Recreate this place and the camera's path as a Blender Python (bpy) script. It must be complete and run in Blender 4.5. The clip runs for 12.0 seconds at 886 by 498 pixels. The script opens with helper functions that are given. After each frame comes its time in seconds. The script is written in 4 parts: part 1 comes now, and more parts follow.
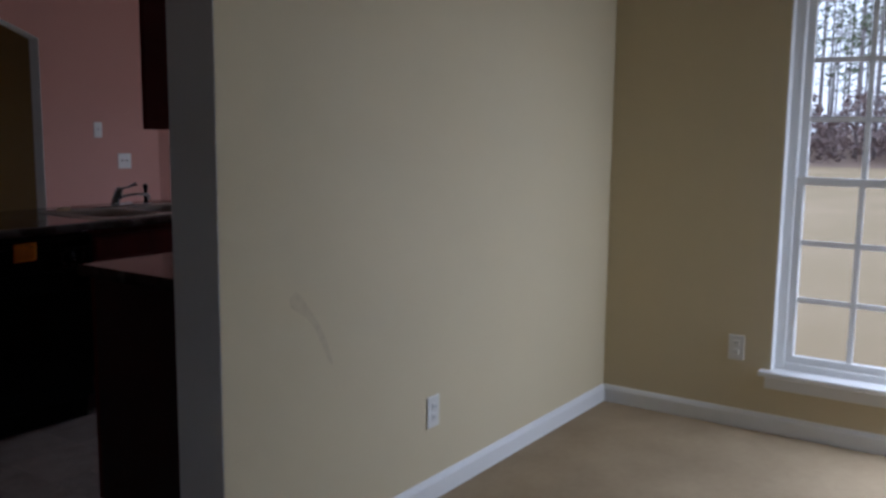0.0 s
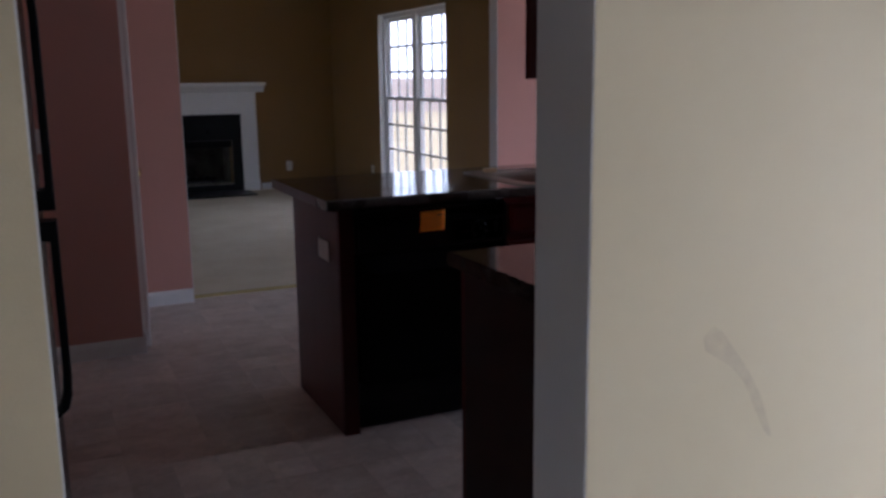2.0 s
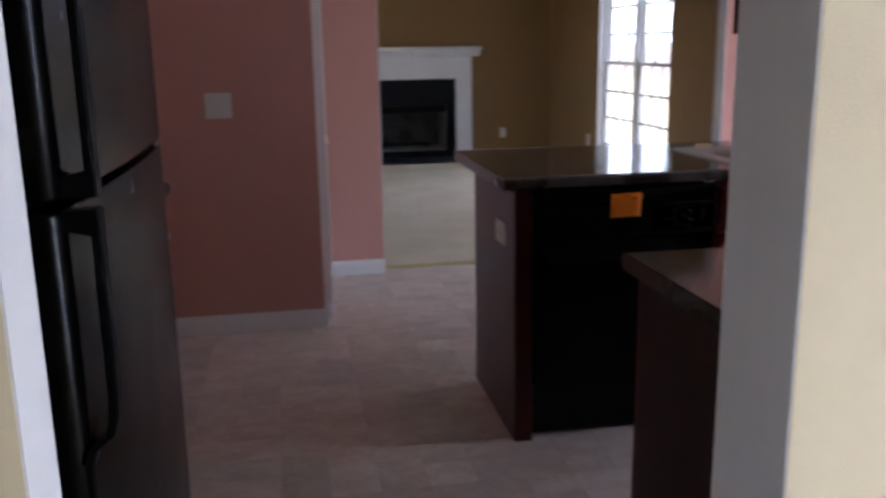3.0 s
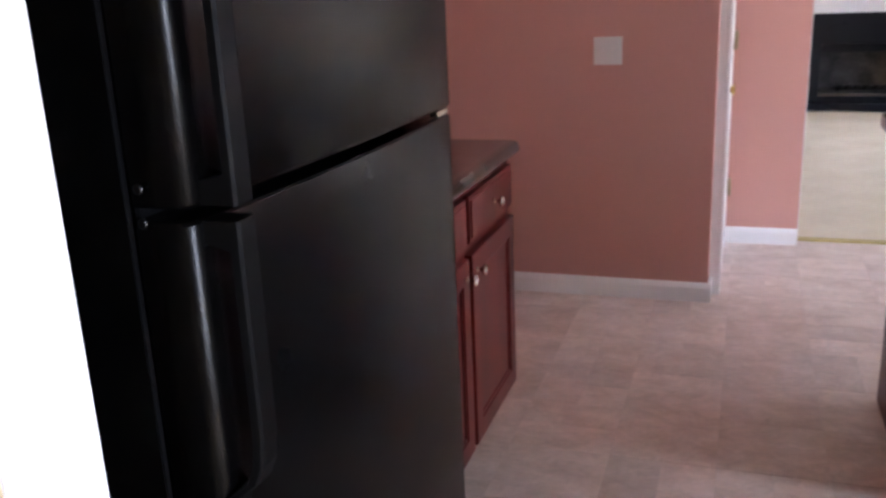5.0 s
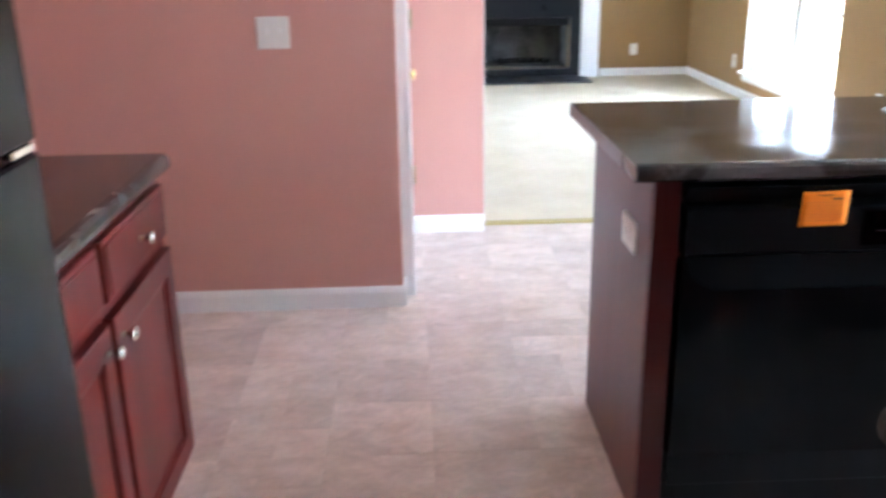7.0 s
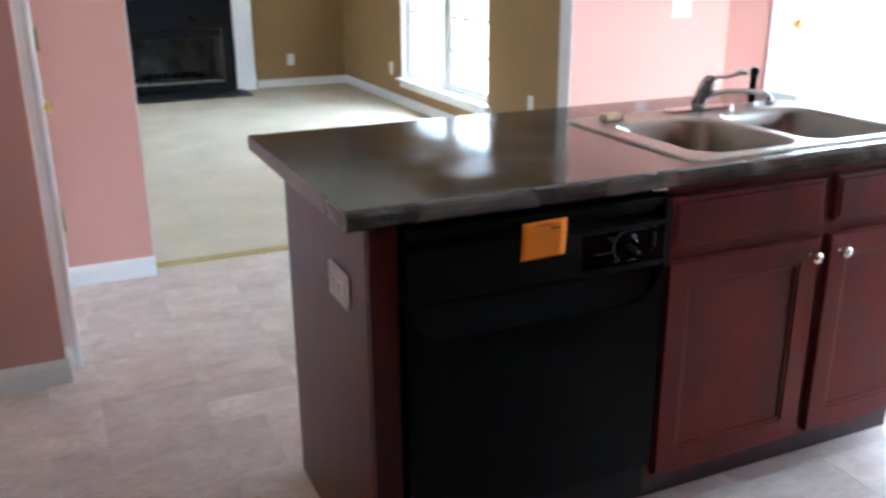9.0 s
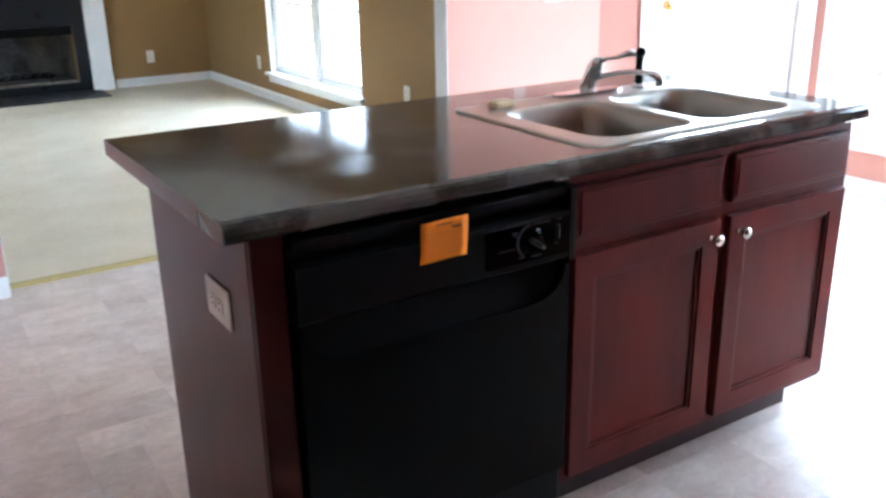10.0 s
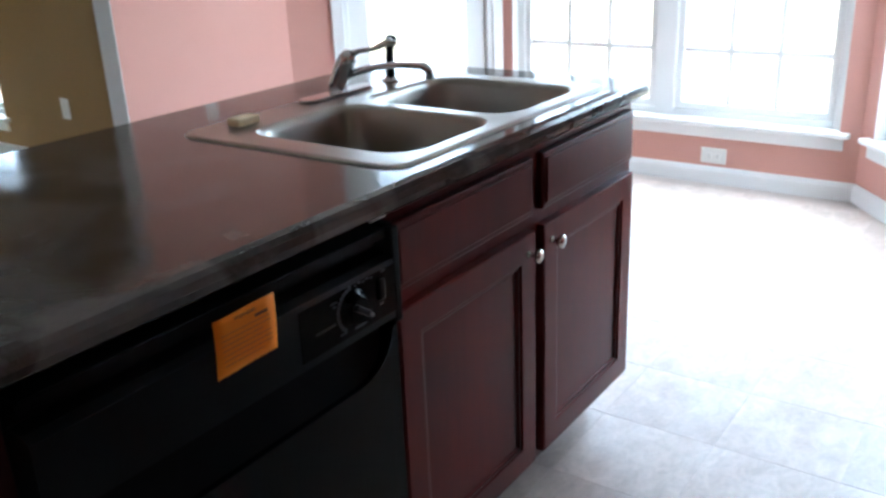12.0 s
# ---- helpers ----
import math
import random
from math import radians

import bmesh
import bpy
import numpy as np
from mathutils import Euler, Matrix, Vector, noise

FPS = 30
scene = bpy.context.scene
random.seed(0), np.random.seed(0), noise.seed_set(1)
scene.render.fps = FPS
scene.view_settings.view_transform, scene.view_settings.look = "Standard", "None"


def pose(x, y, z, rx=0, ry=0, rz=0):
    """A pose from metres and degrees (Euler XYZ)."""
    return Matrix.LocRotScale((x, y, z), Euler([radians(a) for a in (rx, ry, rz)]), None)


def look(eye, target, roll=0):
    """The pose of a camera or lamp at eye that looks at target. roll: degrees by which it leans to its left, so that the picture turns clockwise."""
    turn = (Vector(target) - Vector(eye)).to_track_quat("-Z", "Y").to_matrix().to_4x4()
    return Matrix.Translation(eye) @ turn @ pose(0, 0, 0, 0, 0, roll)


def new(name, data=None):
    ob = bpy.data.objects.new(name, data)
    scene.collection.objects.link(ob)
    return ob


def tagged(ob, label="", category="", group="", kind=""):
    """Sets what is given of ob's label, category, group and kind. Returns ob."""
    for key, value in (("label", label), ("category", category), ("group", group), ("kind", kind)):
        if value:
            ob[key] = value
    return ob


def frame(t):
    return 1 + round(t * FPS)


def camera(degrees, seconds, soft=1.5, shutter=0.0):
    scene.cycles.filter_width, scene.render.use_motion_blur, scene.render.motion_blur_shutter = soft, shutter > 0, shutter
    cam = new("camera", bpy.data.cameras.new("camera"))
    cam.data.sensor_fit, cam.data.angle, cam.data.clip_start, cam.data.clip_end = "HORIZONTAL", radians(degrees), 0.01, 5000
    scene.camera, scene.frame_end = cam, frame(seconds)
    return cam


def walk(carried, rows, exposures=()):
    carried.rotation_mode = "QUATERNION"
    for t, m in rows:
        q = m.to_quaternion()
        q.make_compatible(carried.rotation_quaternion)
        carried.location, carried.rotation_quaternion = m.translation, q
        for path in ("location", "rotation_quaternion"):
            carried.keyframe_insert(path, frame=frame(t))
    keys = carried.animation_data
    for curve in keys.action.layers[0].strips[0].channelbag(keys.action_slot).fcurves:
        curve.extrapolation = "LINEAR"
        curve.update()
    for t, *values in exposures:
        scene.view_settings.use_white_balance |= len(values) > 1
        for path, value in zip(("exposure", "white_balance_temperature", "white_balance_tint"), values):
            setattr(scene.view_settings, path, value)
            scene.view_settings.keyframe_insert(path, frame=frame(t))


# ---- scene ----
cam = camera(53.15, 12.0, soft=2.8, shutter=0.5)
# seconds, eye, tilt, lean and turn
PATH = [
    (0, pose(-0.194, 0.127, 1.358, 82.20, -0.64, -55.40)),
    (0.5, pose(0.006, 0.254, 1.351, 81.24, 1.32, -51.73)),
    (1, pose(0.269, 0.349, 1.371, 80.17, 1.03, -40.60)),
    (1.5, pose(0.385, 0.446, 1.356, 78.05, 0.53, -29.01)),
    (2, pose(0.514, 0.662, 1.351, 78.96, 0.67, -24.79)),
    (2.5, pose(0.618, 0.850, 1.328, 76.02, 1.76, -20.42)),
    (3, pose(0.779, 0.998, 1.334, 76.97, 0.88, -10.22)),
    (3.5, pose(0.877, 1.107, 1.344, 76.06, 1.38, -2.26)),
    (3.7, pose(0.893, 1.170, 1.350, 75.73, 0.82, 1.98)),
    (5.3, pose(1.058, 1.433, 1.361, 72.36, 2.61, 21.37)),
    (5.5, pose(1.063, 1.459, 1.348, 71.37, 2.55, 22.88)),
    (6, pose(1.031, 1.568, 1.347, 69.55, 1.74, 21.22)),
    (6.5, pose(0.972, 1.750, 1.359, 70.85, 1.42, 9.60)),
    (7, pose(0.975, 1.888, 1.364, 71.08, 0.91, -2.30)),
    (7.2, pose(0.978, 1.951, 1.369, 72.93, 1.77, -5.41)),
    (8.8, pose(0.997, 2.211, 1.374, 71.22, 0.21, -22.12)),
    (9, pose(0.986, 2.226, 1.370, 71.24, 0.43, -24.21)),
    (9.5, pose(0.992, 2.288, 1.353, 71.38, 1.14, -30.23)),
    (10, pose(1.032, 2.380, 1.340, 70.63, 1.04, -32.65)),
    (10.5, pose(1.127, 2.506, 1.325, 69.51, 1.87, -36.19)),
    (11, pose(1.174, 2.598, 1.317, 69.38, 1.33, -41.70)),
    (11.5, pose(1.166, 2.768, 1.317, 69.99, 2.38, -50.38)),
    (12, pose(1.188, 2.891, 1.305, 69.16, 2.30, -55.11)),
]
# seconds, stops, kelvin, tint
EXPOSURES = [(0.0, 0.60, 5250, 15), (1.0, 0.85, 5200, 15), (1.5, 1.0, 5200, 16), (2.0, 1.7, 5250, 19), (2.5, 2.25, 5200, 19), (3.0, 2.85, 5300, 17), (3.7, 3.55, 5650, 17),
             (5.3, 4.55, 5550, 20), (6.0, 5.1, 5200, 11), (6.5, 5.3, 5100, 8), (7.2, 5.25, 5000, 4), (9.0, 4.35, 5100, 2), (10.5, 4.5, 5100, 1),
             (11.5, 4.15, 5100, 0), (12.0, 3.45, 5100, -1)]
walk(cam, PATH, EXPOSURES)

# ---- world, sun, exposure ----
world = bpy.data.worlds.new("sky")
scene.world = world
world.use_nodes = True
wn = world.node_tree
sky = wn.nodes.new("ShaderNodeTexSky")
sky.sky_type, sky.sun_disc = "NISHITA", False
sky.sun_elevation, sky.sun_rotation = radians(65), radians(34)
sky.dust_density, sky.air_density = 4.0, 1.0
pale = wn.nodes.new("ShaderNodeMix")
pale.data_type = "RGBA"
pale.inputs["Factor"].default_value = 0.65
pale.inputs["B"].default_value = (9.0, 9.3, 9.8, 1)
wn.links.new(sky.outputs["Color"], pale.inputs["A"])
wn.links.new(pale.outputs["Result"], wn.nodes["Background"].inputs["Color"])
wn.nodes["Background"].inputs["Strength"].default_value = 0.15
sun = new("sun", bpy.data.lights.new("sun", "SUN"))
sun.data.energy, sun.data.angle, sun.data.color = 0.3, radians(30), (1, 0.97, 0.92)
sun.matrix_world = look((8, 12, 31), (0, 0, 0))


# fill lamps added at the side windows to boost daylight from above the trees
for where, aim, wide, high, watts in (((3.86, -0.08, 1.70), (3.46, 0.62, 0.80), 0.5, 0.5, 6.2), ((3.86, -0.08, 1.15), (3.46, 0.62, 0.25), 0.5, 0.5, 6.2),
                                      ((3.86, -0.08, 0.62), (3.46, 0.62, -0.28), 0.5, 0.5, 6.2), ((-2.98, 0.60, 1.15), (-1.98, 0.60, 0.9), 0.6, 1.5, 0.5),
                                      ((4.93, 3.30, 1.15), (4.31, 4.08, 0.85), 0.75, 1.6, 3.0)):
    lamp = new("sky_fill", bpy.data.lights.new("sky_fill", "AREA"))
    lamp.data.shape, lamp.data.size, lamp.data.size_y = "RECTANGLE", wide, high
    lamp.data.energy, lamp.data.color = watts, (0.93, 0.97, 1.0)
    lamp.matrix_world = look(where, aim)


# ---- materials ----
def material(name, base, rough=0.6, metal=0.0, second=None, scale=6.0, amount=0.25, bump=0.0, bump_scale=120.0,
             coat=0.0, stretch=(1, 1, 1), island=0.0, specular=0.5, uneven=0.08):
    """A surface with two colours mixed by broad and fine noise, uneven gloss and a fine relief."""
    m = bpy.data.materials.new(name)
    m.use_nodes = True
    t = m.node_tree
    b = t.nodes["Principled BSDF"]
    b.inputs["Roughness"].default_value, b.inputs["Metallic"].default_value = rough, metal
    b.inputs["Coat Weight"].default_value, b.inputs["Coat Roughness"].default_value = coat, 0.12
    b.inputs["Specular IOR Level"].default_value = specular
    co = t.nodes.new("ShaderNodeTexCoord")
    mp = t.nodes.new("ShaderNodeMapping")
    mp.inputs["Scale"].default_value = stretch
    geo = t.nodes.new("ShaderNodeNewGeometry")
    t.links.new(geo.outputs["Position"], mp.inputs["Vector"])
    if island:
        own = t.nodes.new("ShaderNodeObjectInfo")
        far = t.nodes.new("ShaderNodeVectorMath")
        far.operation = "MULTIPLY_ADD"
        t.links.new(own.outputs["Random"], far.inputs[0])
        far.inputs[1].default_value = (40, 90, 25)
        t.links.new(geo.outputs["Position"], far.inputs[2])
        t.links.new(far.outputs["Vector"], mp.inputs["Vector"])
    second = second or tuple(c * 0.82 for c in base)
    n1 = t.nodes.new("ShaderNodeTexNoise")
    n1.inputs["Scale"].default_value, n1.inputs["Detail"].default_value = scale, 5
    n2 = t.nodes.new("ShaderNodeTexNoise")
    n2.inputs["Scale"].default_value, n2.inputs["Detail"].default_value = scale * 9, 3
    for n in (n1, n2):
        t.links.new(mp.outputs["Vector"], n.inputs["Vector"])
    add = t.nodes.new("ShaderNodeMath")
    add.operation = "MULTIPLY_ADD"
    t.links.new(n2.outputs["Fac"], add.inputs[0])
    add.inputs[1].default_value = 0.35
    t.links.new(n1.outputs["Fac"], add.inputs[2])
    ramp = t.nodes.new("ShaderNodeMapRange")
    ramp.inputs["From Min"].default_value, ramp.inputs["From Max"].default_value = 0.45, 0.9
    ramp.inputs["To Max"].default_value = amount
    t.links.new(add.outputs[0], ramp.inputs["Value"])
    mix = t.nodes.new("ShaderNodeMix")
    mix.data_type = "RGBA"
    mix.inputs["A"].default_value, mix.inputs["B"].default_value = (*base, 1), (*second, 1)
    t.links.new(ramp.outputs["Result"], mix.inputs["Factor"])
    out = mix.outputs["Result"]
    if island:
        info = t.nodes.new("ShaderNodeObjectInfo")
        hsv = t.nodes.new("ShaderNodeHueSaturation")
        rng = t.nodes.new("ShaderNodeMapRange")
        rng.inputs["To Min"].default_value, rng.inputs["To Max"].default_value = 1 - island, 1 + island
        t.links.new(info.outputs["Random"], rng.inputs["Value"])
        t.links.new(rng.outputs["Result"], hsv.inputs["Value"])
        t.links.new(out, hsv.inputs["Color"])
        out = hsv.outputs["Color"]
    t.links.new(out, b.inputs["Base Color"])
    rr = t.nodes.new("ShaderNodeMapRange")
    rr.inputs["To Min"].default_value, rr.inputs["To Max"].default_value = max(0.02, rough - uneven), min(1, rough + uneven)
    t.links.new(n1.outputs["Fac"], rr.inputs["Value"])
    t.links.new(rr.outputs["Result"], b.inputs["Roughness"])
    if bump:
        n3 = t.nodes.new("ShaderNodeTexNoise")
        n3.inputs["Scale"].default_value, n3.inputs["Detail"].default_value = bump_scale, 3
        t.links.new(mp.outputs["Vector"], n3.inputs["Vector"])
        bp = t.nodes.new("ShaderNodeBump")
        bp.inputs["Strength"].default_value, bp.inputs["Distance"].default_value = bump, 0.004
        t.links.new(n3.outputs["Fac"], bp.inputs["Height"])
        t.links.new(bp.outputs["Normal"], b.inputs["Normal"])
    return m


def smudge(m):
    """Wiped, cloudy patches that dull the gloss of a polished surface."""
    t = m.node_tree
    b = t.nodes["Principled BSDF"]
    geo = t.nodes.new("ShaderNodeNewGeometry")
    n = t.nodes.new("ShaderNodeTexNoise")
    n.inputs["Scale"].default_value, n.inputs["Detail"].default_value, n.inputs["Distortion"].default_value = 4.2, 6, 0.8
    t.links.new(geo.outputs["Position"], n.inputs["Vector"])
    r = t.nodes.new("ShaderNodeMapRange")
    for key, value in (("From Min", 0.45), ("From Max", 0.68), ("To Min", 0.06), ("To Max", 0.15)):
        r.inputs[key].default_value = value
    t.links.new(n.outputs["Fac"], r.inputs["Value"])
    t.links.new(r.outputs["Result"], b.inputs["Roughness"])
    film = t.nodes.new("ShaderNodeMapRange")
    for key, value in (("From Min", 0.49), ("From Max", 0.60), ("To Min", 0.0), ("To Max", 0.45)):
        film.inputs[key].default_value = value
    wipe = t.nodes.new("ShaderNodeTexNoise")
    wipe.inputs["Scale"].default_value, wipe.inputs["Detail"].default_value, wipe.inputs["Distortion"].default_value = 3.4, 9, 2.2
    t.links.new(geo.outputs["Position"], wipe.inputs["Vector"])
    t.links.new(wipe.outputs["Fac"], film.inputs["Value"])
    dust = t.nodes.new("ShaderNodeMix")
    dust.data_type = "RGBA"
    dust.inputs["B"].default_value = (0.150, 0.138, 0.128, 1)
    t.links.new(b.inputs["Base Color"].links[0].from_socket, dust.inputs["A"])
    t.links.new(film.outputs["Result"], dust.inputs["Factor"])
    t.links.new(dust.outputs["Result"], b.inputs["Base Color"])


def cleft(m):
    """Ragged light and dark flecks of split stone, printed on the vinyl."""
    t = m.node_tree
    b = t.nodes["Principled BSDF"]
    src = t.nodes["Mapping"].outputs["Vector"]
    n = t.nodes.new("ShaderNodeTexNoise")
    n.inputs["Scale"].default_value, n.inputs["Detail"].default_value, n.inputs["Roughness"].default_value = 13.0, 8, 0.62
    n.inputs["Distortion"].default_value = 1.6
    t.links.new(src, n.inputs["Vector"])
    r = t.nodes.new("ShaderNodeMapRange")
    for key, value in (("From Min", 0.36), ("From Max", 0.66), ("To Min", 0.89), ("To Max", 1.07)):
        r.inputs[key].default_value = value
    t.links.new(n.outputs["Fac"], r.inputs["Value"])
    hsv = t.nodes.new("ShaderNodeHueSaturation")
    t.links.new(r.outputs["Result"], hsv.inputs["Value"])
    t.links.new(b.inputs["Base Color"].links[0].from_socket, hsv.inputs["Color"])
    t.links.new(hsv.outputs["Color"], b.inputs["Base Color"])


def glass_material(name):
    m = bpy.data.materials.new(name)
    m.use_nodes = True
    b = m.node_tree.nodes["Principled BSDF"]
    b.inputs["Transmission Weight"].default_value = 1.0
    b.inputs["Roughness"].default_value, b.inputs["IOR"].default_value = 0.0, 1.02
    return m


CREAM = material("cream_wall_paint", (0.63, 0.535, 0.345), 0.75, second=(0.58, 0.485, 0.305), scale=1.4, bump=0.12, bump_scale=260)
PINK = material("rose_wall_paint", (0.57, 0.297, 0.240), 0.7, second=(0.52, 0.262, 0.208), scale=1.6, bump=0.12, bump_scale=260)
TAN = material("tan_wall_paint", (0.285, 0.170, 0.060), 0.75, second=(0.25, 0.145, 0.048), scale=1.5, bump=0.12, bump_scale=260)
WHITE = material("white_trim_paint", (0.78, 0.77, 0.75), 0.45, second=(0.70, 0.69, 0.67), scale=4, bump=0.04)
LINING = material("white_wall_paint", (0.68, 0.665, 0.65), 0.75, second=(0.62, 0.605, 0.585), scale=2.5, bump=0.12, bump_scale=260)
CEILING = material("white_ceiling_paint", (0.68, 0.67, 0.65), 0.9, scale=3, bump=0.35, bump_scale=90)
CHERRY = material("cherry_stained_wood", (0.120, 0.0145, 0.0110), 0.31, second=(0.036, 0.0075, 0.0075), scale=2.2, amount=0.65, specular=0.15, stretch=(3.2, 3.2, 0.5), island=0.16, uneven=0.0)
CHERRY_DEEP = material("deep_cherry_filler", (0.052, 0.0085, 0.0085), 0.34, second=(0.042, 0.007, 0.007), scale=2.5, amount=0.4, specular=0.2, stretch=(4, 4, 0.5), uneven=0.0)
CHERRY_FLAT = material("cherry_end_panel", (0.105, 0.026, 0.026), 0.34, second=(0.085, 0.020, 0.020), scale=2.5, amount=0.5, bump=0.02, stretch=(4, 4, 0.6), specular=0.28, uneven=0.02)
# near-black wood, with the shade of recesses and run ends put into its colour
SHADED_WOOD = material("shaded_cabinet_wood", (0.03, 0.008, 0.007), 0.6)
COUNTER = material("dark_marbled_laminate", (0.054, 0.045, 0.039), 0.10, second=(0.016, 0.0135, 0.012), scale=24, amount=0.8, specular=0.42, uneven=0.0, bump=0.03, bump_scale=160)
smudge(COUNTER)
CARPET = material("beige_carpet", (0.70, 0.62, 0.47), 0.97, second=(0.58, 0.49, 0.34), scale=3, amount=0.7, bump=0.9, bump_scale=420, specular=0.1)
CARPET_TAN = material("tan_carpet", (0.42, 0.32, 0.20), 0.97, second=(0.31, 0.23, 0.14), scale=3.5, amount=0.8, bump=0.9, bump_scale=420, specular=0.1)
VINYL = material("stone_patterned_vinyl", (0.72, 0.62, 0.55), 0.36, second=(0.46, 0.345, 0.27), scale=7, amount=0.6, bump=0.06, bump_scale=60, island=0.10, stretch=(1.0, 1.35, 1.0))
cleft(VINYL)
GROUT = material("vinyl_joint", (0.61, 0.525, 0.465), 0.6, scale=12)
BLACK_STEEL = material("black_textured_enamel", (0.0008, 0.0008, 0.0008), 0.25, second=(0.0012, 0.0012, 0.0012), scale=7, specular=0.095, bump=0.08, bump_scale=190, uneven=0.06)
BLACK_GLOSS = material("black_gloss_plastic", (0.0004, 0.0004, 0.0004), 0.12, scale=9, specular=0.05, uneven=0.02)
HANDLE_BLACK = material("charcoal_handle_plastic", (0.0022, 0.0022, 0.0022), 0.45, scale=20, bump=0.05, specular=0.06)
# dark laminate edge, reddened to hold the reflection of the rose wall
EDGE_STRIP = material("worn_strip_rose_reflection", (0.135, 0.068, 0.062), 0.3, second=(0.10, 0.05, 0.046), scale=12, amount=0.6)
BLACK_SCOOP = material("black_deep_plastic", (0.002, 0.002, 0.002), 0.5, scale=9, specular=0.08)
BLACK_SHEEN = material("black_door_enamel", (0.0014, 0.0014, 0.0015), 0.20, scale=9, specular=0.08, uneven=0.02)
BLACK_MATT = material("black_satin_plastic", (0.003, 0.003, 0.0033), 0.34, scale=9, bump=0.05, specular=0.13, uneven=0.03)
STEEL = material("brushed_steel", (0.34, 0.325, 0.29), 0.32, 1.0, second=(0.29, 0.277, 0.247), scale=9, amount=0.25, uneven=0.0)
CHROME = material("chrome", (0.62, 0.62, 0.63), 0.05, 1.0, scale=20, amount=0.1)
NICKEL = material("brushed_nickel", (0.62, 0.58, 0.52), 0.24, 1.0, scale=40, amount=0.3)
BRASS = material("polished_brass", (0.80, 0.58, 0.22), 0.22, 1.0, scale=30, amount=0.3)
BRONZE = material("dull_bronze", (0.36, 0.29, 0.17), 0.42, 1.0, scale=30, amount=0.4)
PLATE = material("ivory_switch_plastic", (0.74, 0.72, 0.68), 0.4, scale=12, amount=0.1)
SOCKET = material("dark_slot", (0.03, 0.03, 0.03), 0.6)
ORANGE = material("orange_paper_tag", (0.90, 0.27, 0.004), 0.7, second=(0.86, 0.25, 0.004), scale=25, amount=0.5, bump=0.03, specular=0.2)
INK = material("black_print", (0.10, 0.045, 0.01), 0.7)
FINE_INK = material("faint_brown_print", (0.66, 0.19, 0.005), 0.7)
GREY_PRINT = material("grey_print", (0.045, 0.045, 0.048), 0.6, specular=0.2)
GREY_MARK = material("pale_grey_mark", (0.16, 0.16, 0.16), 0.5)
HINGE_DARK = material("dark_screw_metal", (0.05, 0.05, 0.05), 0.35, 1.0)
SLATE = material("black_slate_surround", (0.006, 0.0065, 0.008), 0.30, second=(0.010, 0.011, 0.013), scale=9, amount=0.6, specular=0.2)
SOOT = material("sooty_firebrick", (0.20, 0.185, 0.165), 0.9, second=(0.03, 0.028, 0.026), scale=5, amount=1.0, bump=0.5, bump_scale=50)
SPONGE = material("tan_sponge", (0.86, 0.74, 0.50), 0.95, second=(0.74, 0.60, 0.36), scale=60, amount=0.7, bump=0.5, bump_scale=200)
SMUDGE = material("wall_scuff", (0.52, 0.43, 0.285), 0.8, second=(0.60, 0.505, 0.33), scale=35, amount=1.0)
GLASS = glass_material("window_glass")
LAWN = material("dry_winter_grass", (0.37, 0.29, 0.18), 0.95, second=(0.29, 0.228, 0.130), scale=0.5, amount=0.9, bump=0.6, bump_scale=8, specular=0.1)
LEAF_LITTER = material("brown_leaf_litter", (0.26, 0.185, 0.13), 0.95, second=(0.18, 0.125, 0.09), scale=0.6, amount=1.0, bump=0.8, bump_scale=6)
# trunks and needles are paled, with the haze of distance in their colours
BARK = material("hazy_grey_pine_bark", (0.42, 0.38, 0.37), 0.95, second=(0.30, 0.265, 0.255), scale=2, amount=0.9, bump=0.4, bump_scale=12)
NEEDLES = material("hazy_pine_needles", (0.22, 0.25, 0.15), 0.85, second=(0.14, 0.17, 0.10), scale=1.2, amount=1.0)
BRUSH = material("bare_brush", (0.27, 0.205, 0.19), 0.95, second=(0.18, 0.135, 0.125), scale=0.25, amount=1.0, specular=0.1)


# ---- mesh helpers ----
def box(bm, a, b, r=0.0, seg=2, skip=None):
    """A box between two corners, with rounded edges when r is given."""
    lo, hi = [min(p, q) for p, q in zip(a, b)], [max(p, q) for p, q in zip(a, b)]
    made = bmesh.ops.create_cube(bm, size=1.0)["verts"]
    for v in made:
        v.co = Vector([lo[i] + (v.co[i] + 0.5) * (hi[i] - lo[i]) for i in range(3)])
    if r > 0:
        edges = list({e for v in made for e in v.link_edges})
        bmesh.ops.bevel(bm, geom=edges, offset=r, segments=seg, affect="EDGES", profile=0.5)


def tube(bm, pts, radius, sides=12):
    """A round bar along points; radius may be a list."""
    radii = radius if isinstance(radius, (list, tuple)) else [radius] * len(pts)
    pts = [Vector(p) for p in pts]
    rings, up = [], None
    for i, p in enumerate(pts):
        d = (pts[min(i + 1, len(pts) - 1)] - pts[max(i - 1, 0)]).normalized()
        if up is None:
            up = Vector((0, 0, 1)) if abs(d.z) < 0.9 else Vector((1, 0, 0))
        u = (up - d * up.dot(d)).normalized()
        w = d.cross(u)
        up = u
        rings.append([bm.verts.new(p + (u * math.cos(a) + w * math.sin(a)) * radii[i])
                      for a in (2 * math.pi * k / sides for k in range(sides))])
    for a, b in zip(rings, rings[1:]):
        for k in range(sides):
            bm.faces.new((a[k], a[(k + 1) % sides], b[(k + 1) % sides], b[k])).smooth = True
    bm.faces.new(rings[0][::-1])
    bm.faces.new(rings[-1])


